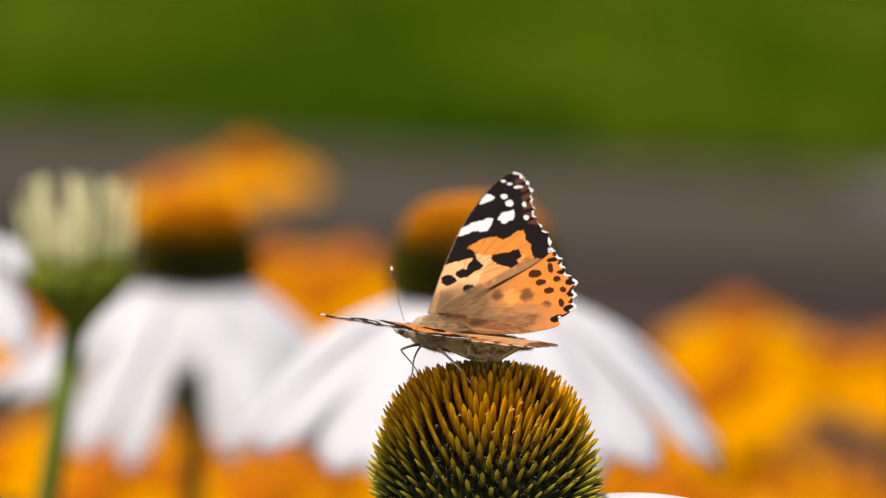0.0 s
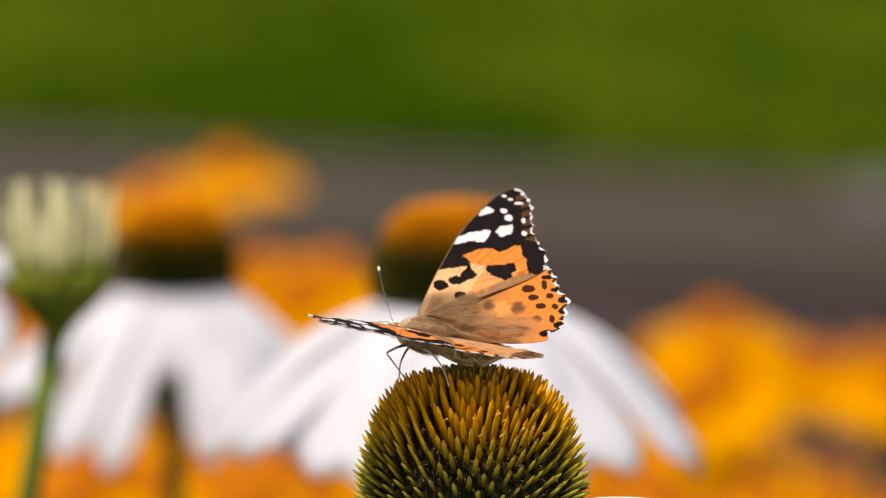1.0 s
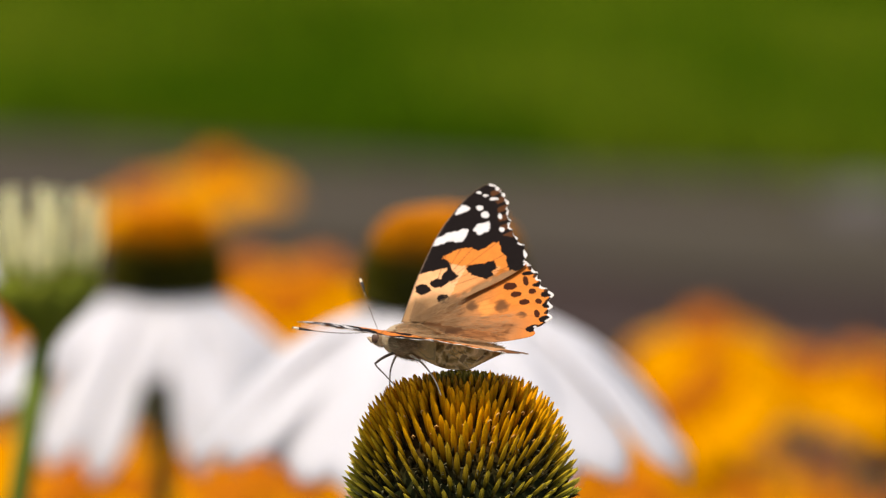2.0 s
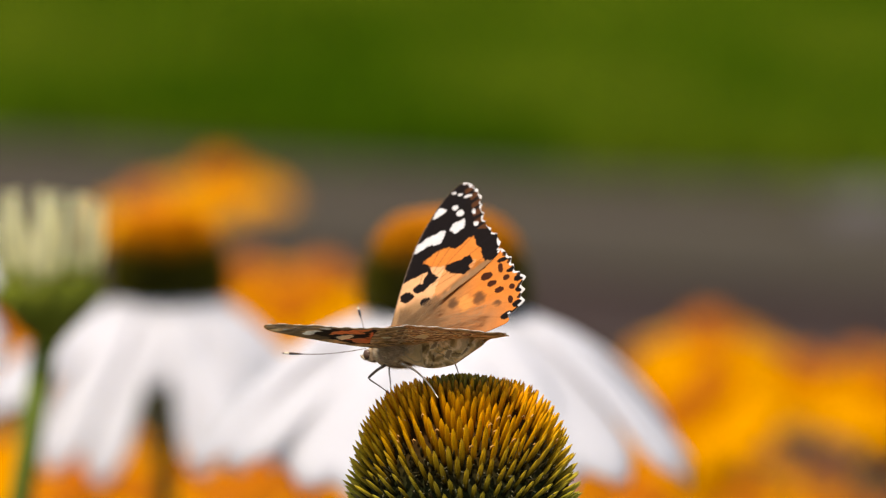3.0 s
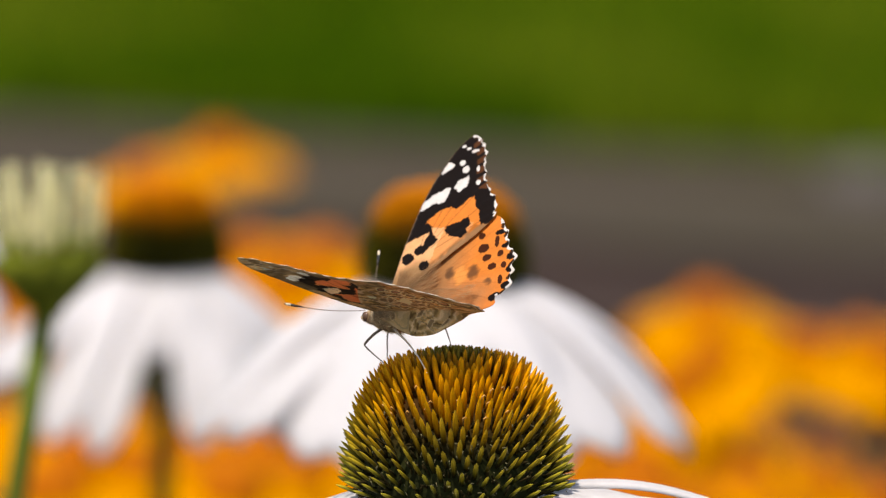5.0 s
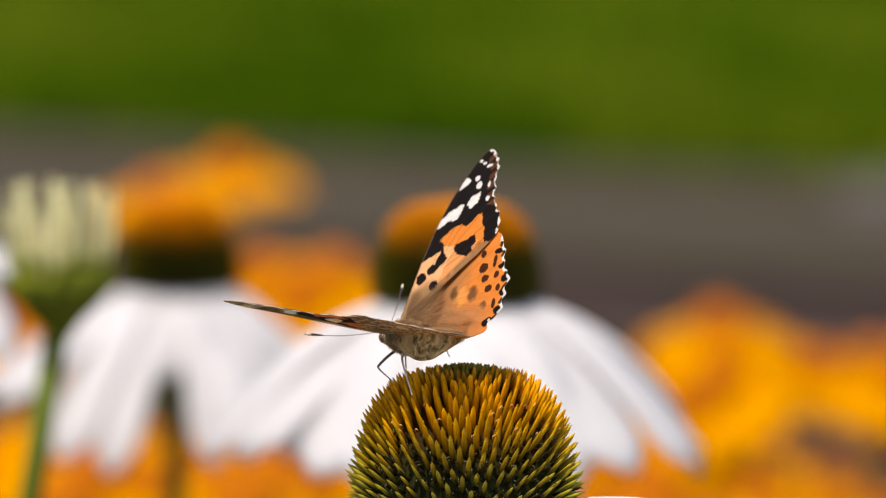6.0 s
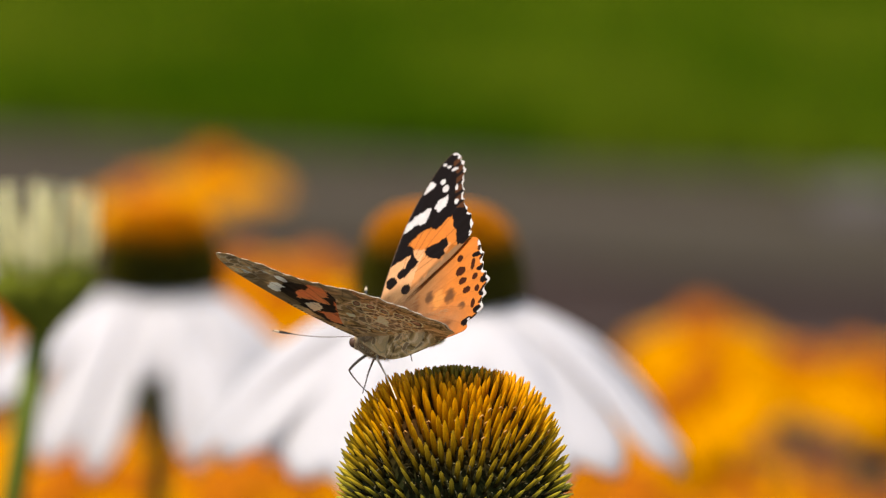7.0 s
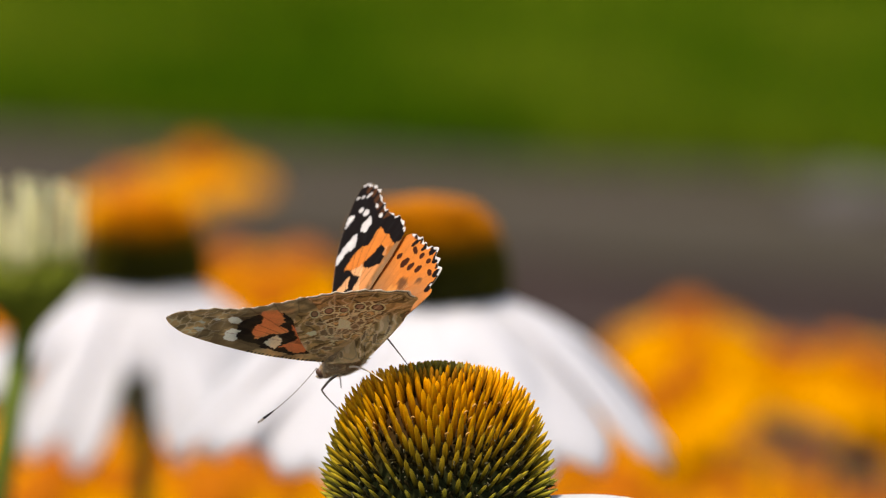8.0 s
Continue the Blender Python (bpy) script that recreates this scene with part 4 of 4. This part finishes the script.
def coat(rows, n, length, seed, light, dark, folds=0.0):
    """Hairs that lie back over a body of round sections, in tufts of their own shade; folds adds pale and dark rings below."""
    r = random.Random(seed)
    xs = np.array([q[0] for q in rows])[::-1]
    col = [np.array([q[k] for q in rows])[::-1] for k in (1, 2, 3)]
    v, f, c = [], [], []
    for i in range(n):
        x, a = r.uniform(xs[0], xs[-1]), r.uniform(0, 2 * math.pi)
        z, w, h = (float(np.interp(x, xs, q)) for q in col)
        nrm = Vector((0, math.cos(a) / max(w, .1), math.sin(a) / max(h, .1))).normalized()
        p = Vector((x, w * math.cos(a), z + h * math.sin(a)))
        tuft = noise.noise(p * 1.1 + Vector((seed, 0, 0)))
        d = (nrm * r.uniform(.15, .5) + Vector((-1, r.gauss(0, .2), r.gauss(0, .2) + tuft * .5))).normalized()
        l = length * r.uniform(.5, 1.2)
        s = d.cross(nrm).normalized() * .045
        k = len(v)
        v += [tuple(p - s), tuple(p + s), tuple(p + d * l)]
        f.append((k, k + 1, k + 2))
        cc = lerp3(dark, light, min(1, max(0, .5 + .5 * math.sin(a) + r.gauss(0, .2))))
        shade = r.uniform(.8, 1.1) * (1 + .6 * tuft)
        if folds and math.sin(a) < .35:
            shade *= 1 + folds * (1 if math.sin(x * 2.6 + 1.4 * math.sin(a * 2) + 2 * tuft) > -.1 else -1.5)
        cc = tuple(min(.95, q * shade) for q in cc)
        c += [cc] * 3
    return mesh_of("fur", v, f, M_fur, c, smooth=False)


HEAD = [(8.3, -2, 0.3, 0.3), (7.7, -1.9, 0.9, 0.9), (6.9, -1.8, 1.15, 1.15), (6, -1.8, 1, 1)]
part("fur", coat(HEAD, 1200, .6, 3, (0.42, 0.29, 0.17), (0.70, 0.56, 0.38)), head, "tan hair of the head", "stuff")
part("fur", coat(THORAX, 9000, 1.2, 1, (0.42, 0.26, 0.13), (0.95, 0.78, 0.53)), fly, "tan hair of the thorax", "stuff")
part("fur", coat(ABDOMEN[:-1], 6500, .9, 2, (0.46, 0.29, 0.15), (0.95, 0.78, 0.53), .35), fly, "tan hair of the abdomen", "stuff")


def root_hair(hind, n, seed, sg):
    """Silky hairs that run out from the root over the base of a wing."""
    r = random.Random(seed)
    v, f, c = [], [], []
    for i in range(n):
        a = r.uniform(-95, -40) if hind else r.uniform(-50, 10)
        q = r.uniform(0.5, 8) if hind else r.uniform(.5, 3.6)
        if hind and i % 3 == 0:      # a fringe along the inner margin
            a, q = r.uniform(-99, -84), r.uniform(6, 17)
        x, y = math.sin(radians(a)) * q, math.cos(radians(a)) * q
        l = r.uniform(1.0, 2.4)
        b = radians(a + r.gauss(0, 8))
        k = len(v)
        w = .03
        p, d = Vector((x, sg * y, .25)), Vector((math.sin(b), sg * math.cos(b), r.uniform(.05, .3)))
        s = Vector((math.cos(b), -sg * math.sin(b), 0)) * w
        v += [tuple(p - s), tuple(p + s), tuple(p + d * l)]
        f.append((k, k + 1, k + 2))
        c += [lerp3((0.38, 0.235, 0.12), (0.48, 0.315, 0.175), r.random())] * 3
    return mesh_of("fringe", v, f, M_fur, c, smooth=False)


for i, (ob, sg) in enumerate(wings):
    part("fringe", root_hair(i % 2 == 1, 1800 if i % 2 else 320, 30 + i, sg), ob, "silky tan hair at the wing root", "stuff")

# ---- bracts of the near cone, one by one on the side that faces the lens ----
SHAPES = {}
front = [q for q in near_places if q[0].y < 2.4]
front = sorted(front, key=lambda q: q[0].y)[:300]
rest = [q for q in near_places if q not in front]
part("spine", joined_spines(rest, 1.25), near_cone, kind="stuff")
r7 = random.Random(17)
for p, d, h, a in front:
    key = (round(h * 14), r7.randrange(3))
    if key not in SHAPES:
        ln = spine_length(h) * (0.9 + 0.1 * key[1])
        v, f = spine(ln, .76 + .26 * min(1, h / .7) - .4 * max(0, min(1, (h - .85) / .1)), 7)
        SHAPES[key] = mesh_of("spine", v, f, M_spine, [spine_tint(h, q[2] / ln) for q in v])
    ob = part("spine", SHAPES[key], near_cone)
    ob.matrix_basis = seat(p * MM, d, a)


def florets(places, seed):
    r = random.Random(seed)
    out = []
    for p, d, h, a in places:
        if h > .62:
            continue
        for k in range(2):
            q = p + Vector((r.gauss(0, .6), r.gauss(0, .6), r.gauss(0, .6)))
            e = (d + Vector((r.gauss(0, .3), r.gauss(0, .3), r.gauss(0, .3)))).normalized()
            out.append(tube([q, q + e * 1.3, q + e * 2.0], [.16, .2, .06], 5))
    return merge(out)


v, f = florets(near_places, 5)
part("floret", mesh_of("floret", v, f, M_floret), near_cone, "dark withered florets between the bracts", "stuff")


def specks(places, seed):
    """Pale ends of withered stamens between the bracts."""
    r = random.Random(seed)
    out = []
    for p, d, h, a in places:
        if h > .55 or r.random() < .25:
            continue
        for k in range(2):
            q = p + d * r.uniform(1.4, 2.4) + Vector((r.gauss(0, .7), r.gauss(0, .7), r.gauss(0, .7)))
            e = Vector((r.gauss(0, .3), r.gauss(0, .3), r.gauss(0, .3)))
            out.append(tube([q, q + e], [.08, .07], 4))
    return merge(out)


v, f = specks(near_places, 15)
part("stamen", mesh_of("stamen", v, f, M_stamen), near_cone, "grey-green withered stamens", "stuff")


def curls(places, seed):
    r = random.Random(seed)
    out = []
    for p, d, h, a in places:
        if not .5 < h < .74 or r.random() < .35:
            continue
        q = p + d * r.uniform(2.2, 3.4) + Vector((r.gauss(0, .5), r.gauss(0, .5), 0))
        s = Vector((-math.sin(a), math.cos(a), 0)) * r.choice((-1, 1))
        out.append(tube([q, q + d * .5, q + d * .8 + s * .3, q + d * .5 + s * .6], [.10, .11, .11, .07], 5))
    return merge(out)


v, f = curls(near_places, 9)
part("pollen_curl", mesh_of("pollen_curl", v, f, M_anther), near_cone, "yellow curled stigmas with pollen", "stuff")


# ---- what moves ----
BODY = [
    (0, -0.00591, -0.00118, 0.81151, -3.0, -6.2, 153.6),
    (0.5, -0.00485, -0.00118, 0.81146, 0.5, -9.5, 151.7),
    (1, -0.00480, -0.00113, 0.81174, 4.0, -9.7, 151.6),
    (1.5, -0.00553, -0.00110, 0.81198, 7.4, -10.8, 151.4),
    (1.7, -0.00480, -0.00108, 0.81202, 5.6, -9.2, 151.2),
    (2.8, -0.00779, -0.00111, 0.81169, -2.7, 8.4, 144.7),
    (3, -0.00764, -0.00113, 0.81160, -1.5, 8.5, 143.8),
    (3.5, -0.00789, -0.00105, 0.81253, -0.1, 4.3, 141.7),
    (4, -0.00725, -0.00109, 0.81223, -2.6, 6.8, 131.9),
    (4.5, -0.00758, -0.00113, 0.81196, -2.2, 9.3, 130.2),
    (4.7, -0.00818, -0.00105, 0.81250, -1.4, 4.8, 134.1),
    (5.8, -0.00852, -0.00109, 0.81225, -7.8, 6.9, 127.2),
    (6, -0.00885, -0.00115, 0.81174, -10.2, 4.0, 122.3),
    (6.5, -0.00741, -0.00118, 0.81138, -8.7, 3.6, 118.2),
    (7, -0.01020, -0.00116, 0.81152, -6.7, 5.1, 126.9),
    (7.5, -0.01109, -0.00125, 0.81079, -6.7, 14.9, 132.0),
    (7.8, -0.01229, -0.00145, 0.80927, -13.5, 26.9, 132.5),
    (8, -0.01379, -0.00148, 0.80907, -19.6, 28.2, 133.3)
]
RIGHT = [(0, 35.6, -4.8, 1.0), (0.5, 35.2, -2.4, 1.4), (1, 37.4, -1.8, 1.4), (1.5, 35.9, -0.8, 1.2), (1.7, 38.9, 1.1, 1.8), (2.8, 39.9, 0.3, 1.6), (3, 40.8, 1.1, 1.4), (3.5, 45.2, -0.3, 2.5), (4, 44.6, -0.1, 3.0), (4.5, 47.0, 1.4, 2.7), (5.8, 40.7, 0.7, 5.2), (6, 42.5, 1.0, 6.1), (6.5, 44.5, 1.3, 8.0), (7, 46.1, 1.2, 5.9), (7.5, 42.6, 2.1, 3.8), (8, 33.9, 4.0, 3.0)]
RIGHT_HIND = [(0, 34.8, -10.4, 3.0, 0), (0.5, 32.8, -10.3, 2.9, 0), (1, 35.8, -8.1, 3.2, 0), (1.5, 33.2, -7.0, 5.1, 0), (1.7, 34.3, -6.1, 5.5, 0), (3, 39.6, -5.1, 2.3, 0), (3.5, 43.7, -5.4, 0.9, 0), (4, 43.2, -4.6, 0.9, 0.8), (4.5, 44.6, -3.8, 0.8, 1.2), (5.8, 42.0, -0.6, 1.9, 0), (6, 44.4, -1.2, 1.3, 0), (6.5, 45.2, -3.5, 1.1, 0), (7, 44.1, -2.6, 2.2, 1.2), (7.5, 38.2, 0.4, 4.9, 3.0), (8, 30.1, 1.1, 5.0, 2.8)]
LEFT = [(0, 14.0, -1.0, -0.1), (0.5, 10.8, -2.8, -0.3), (1, 6.0, -1.6, -0.2), (1.5, -5.8, -2.6, -0.6), (1.7, 2.8, -0.8, -0.0), (2.8, 14.1, -1.8, -0.2), (3, 15.1, -2.3, -0.6), (3.5, 22.5, -3.3, 0.5), (4, 22.2, -0.6, 0.8), (4.5, 23.9, -1.5, 1.2), (4.7, 24.4, -1.8, 1.5), (5.8, 25.5, -3.0, 1.4), (6, 24.9, -3.3, 1.6), (6.5, 26.6, -4.7, 2.0), (7, 37.7, -4.4, 2.6), (7.5, 31.7, -3.3, 1.9), (7.8, 35.7, -4.8, 0.0), (8, 40.4, -2.6, 2.2)]
LEFT_HIND = [(0, 7.9, -6.2, 3.4), (0.5, 4.2, -7.6, 2.6), (1, -0.7, -6.0, 2.1), (1.5, -12.8, -6.6, 1.2), (1.7, -3.2, -4.8, 1.5), (2.8, 14.1, -2.6, -0.2), (3, 15.1, -3.1, -0.6), (3.5, 22.5, -4.1, 0.5), (4, 22.2, -1.4, 0.8), (4.5, 23.9, -2.3, 1.2), (4.7, 24.4, -2.6, 1.5), (5.8, 25.5, -3.8, 1.4), (6, 24.9, -4.1, 1.6), (6.5, 26.6, -5.5, 2.0), (7, 37.7, -5.2, 2.6), (7.5, 31.7, -4.1, 1.9), (7.8, 35.7, -5.6, 0.0), (8, 40.4, -3.4, 2.2)]
SWAY = [(0, -0.86), (0.5, 0.09), (1, 0.09), (1.5, -0.43), (1.7, 0.34), (2.8, -0.09), (3, 0.09), (3.2, 0.43), (3.5, -0.26), (4, 0.00), (4.5, -0.17), (4.7, -0.60), (5.8, -0.95), (6, -1.21), (6.5, 0.34), (7, -0.26), (7.5, 0.34), (7.8, 0.69), (8, -0.43)]
FEELER_L = [(0, 0.82, 0.57, 0.07), (0.5, 0.89, 0.46, -0.03), (1, 0.88, 0.46, -0.10), (1.5, 0.87, 0.45, -0.19), (1.7, 0.80, 0.59, -0.10), (2.8, 0.81, 0.58, 0.08), (3, 0.80, 0.60, 0.08), (3.5, 0.71, 0.68, 0.17), (4, 0.66, 0.72, 0.21), (4.5, 0.42, 0.89, 0.20), (4.7, 0.49, 0.85, 0.20), (5.8, 0.38, 0.89, 0.24), (6, 0.16, 0.96, 0.21), (6.5, 0.05, 0.98, 0.20), (7, 0.33, 0.91, 0.25), (7.5, 0.42, 0.87, 0.27), (7.8, 0.39, 0.86, 0.34), (8, 0.45, 0.88, -0.15)]
FEELER_R = [(0, 0.57, -0.72, 0.40), (0.5, 0.61, -0.64, 0.46), (1, 0.63, -0.64, 0.44), (1.5, 0.65, -0.63, 0.43), (1.7, 0.65, -0.60, 0.47), (2.8, 0.61, -0.70, 0.38), (3, 0.62, -0.68, 0.40), (3.5, 0.49, -0.69, 0.54), (4, 0.51, -0.66, 0.55), (4.5, 0.52, -0.66, 0.54), (4.7, 0.49, -0.67, 0.55), (5.8, 0.58, -0.71, 0.40), (6, 0.66, -0.69, 0.31), (6.5, 0.67, -0.69, 0.28), (7, 0.64, -0.66, 0.39), (7.5, 0.64, -0.66, 0.39), (8, 0.64, -0.66, 0.39)]
STEPS = [[(0, -0.35, 0.78, -0.52), (0.5, -0.4, 0.71, -0.58), (1, -0.38, 0.58, -0.72), (1.5, -0.42, 0.47, -0.77), (1.7, -0.4, 0.5, -0.77), (2.8, -0.41, 0.6, -0.68), (3, -0.43, 0.58, -0.69), (3.5, -0.36, 0.36, -0.86), (4, -0.39, 0.49, -0.78), (4.5, -0.45, 0.52, -0.73), (4.7, -0.41, 0.4, -0.82), (5.8, -0.45, 0.52, -0.72), (6, -0.54, 0.53, -0.65), (6.5, -0.62, 0.48, -0.62), (7, -0.34, 0.43, -0.84), (7.5, 0.01, 0.23, -0.97), (7.8, 0.3, 0.25, -0.92), (8, 0.16, 0.48, -0.86)],
         [(0, 0.32, 0.12, -0.94), (0.5, 0.24, 0.11, -0.96), (1, 0.12, 0.23, -0.97), (1.5, 0.06, 0.15, -0.99), (1.7, 0.09, 0.18, -0.98), (2.8, 0.58, -0.43, -0.69), (3, 0.59, -0.45, -0.67), (3.5, 0.45, -0.31, -0.84), (4, 0.65, -0.11, -0.75), (4.5, 0.74, -0.15, -0.66), (4.7, 0.56, -0.2, -0.81), (5.8, 0.6, -0.27, -0.75), (6, 0.62, -0.18, -0.76), (6.5, 0.69, -0.18, -0.71), (7, 0.2, 0.47, -0.86), (7.5, 0.53, -0.31, -0.79), (7.8, 0.9, -0.3, -0.33), (8, 0.88, -0.34, -0.32)],
         [(0, -0.77, 0.56, -0.30), (0.5, -0.77, 0.56, -0.30), (1, -0.70, 0.70, -0.15), (1.5, -0.71, 0.67, -0.20), (1.7, -0.72, 0.66, -0.21), (2.8, -0.78, 0.56, -0.28), (3, -0.79, 0.53, -0.30), (3.5, -0.81, 0.48, -0.34), (4, -0.83, 0.41, -0.37), (4.5, -0.85, 0.34, -0.40), (4.7, -0.85, 0.37, -0.38), (5.8, -0.83, 0.48, -0.27), (6, -0.83, 0.50, -0.25), (6.5, -0.84, 0.46, -0.28), (7, -0.83, 0.45, -0.31), (7.5, -0.76, 0.48, -0.44), (7.8, -0.79, 0.52, -0.33), (8, -0.81, 0.53, -0.25)],
         [(0, -0.0, -0.87, -0.49), (0.5, -0.01, -0.92, -0.39), (1, -0.06, -0.91, -0.4), (1.5, -0.22, -0.91, -0.34), (1.7, -0.17, -0.9, -0.41), (2.8, -0.21, -0.67, -0.71), (3, -0.21, -0.71, -0.67), (3.5, -0.18, -0.71, -0.68), (4, 0.17, -0.78, -0.6), (4.5, 0.24, -0.81, -0.53), (4.7, -0.09, -0.76, -0.65), (5.8, 0.44, -0.75, -0.5), (6, 0.49, -0.72, -0.48), (6.5, 0.54, -0.74, -0.41), (7, 0.67, -0.62, -0.42), (7.5, -0.05, -0.83, -0.55), (7.8, 0.01, -0.71, -0.7), (8, -0.0, -0.64, -0.77)]]


def swing(at, rest, way):
    """A part rooted at 'at' (mm), turned so that its rest direction points along way."""
    turn = Vector(rest).rotation_difference(Vector(way))
    return Matrix.Translation(Vector(at) * MM) @ turn.to_matrix().to_4x4()


def stride(at, rest, way):
    """The same for a leg whose knee stays above the line from root to foot."""
    def basis(d):
        d = Vector(d).normalized()
        side = d.cross(Vector((0, 0, 1))).normalized()
        return Matrix((d, side, side.cross(d))).transposed()
    return Matrix.Translation(Vector(at) * MM) @ (basis(way) @ basis(rest).transposed()).to_4x4()


def motions():
    walk(near, [(t, pose(0.0008, -0.0051, 0, 0, math.degrees(d / 790), 0)) for t, d in SWAY])
    walk(fly, [(t, pose(x, y, z, a, b, c)) for t, x, y, z, a, b, c in BODY])
    turns = {t: pose(0, 0, 0, a, b, c) for t, x, y, z, a, b, c in BODY}
    for ob, sg in wings:
        rows = (LEFT_HIND if sg > 0 else RIGHT_HIND) if ob.name.startswith("hind") else LEFT if sg > 0 else RIGHT
        keys = []
        for t, a, b, c, *slide in rows:      # slide: the root gives way under the forewing, in millimetres
            root = Vector(HINGE[sg]) + turns[t].inverted() @ Vector((0, -slide[0] if slide else 0, 0))
            keys.append((t, pose(*(root * MM)) @ pose(0, 0, 0, sg * a, 0, 0) @ pose(0, 0, 0, 0, -b, 0) @ pose(0, 0, 0, 0, 0, -sg * c)))
        walk(ob, keys)

    for ob, rest, at, rows in ((feeler_l, TIP_L, ROOT_L, FEELER_L), (feeler_r, TIP_R, ROOT_R, FEELER_R)):
        walk(ob, [(t, swing(at, rest, (x, y, z))) for t, x, y, z in rows])
    for k, ((ob, foot, at), rows) in enumerate(zip(legs, STEPS)):
        walk(ob, [(t, (stride if k == 3 else swing)(at, foot, (x, y, z))) for t, x, y, z in rows])


motions()
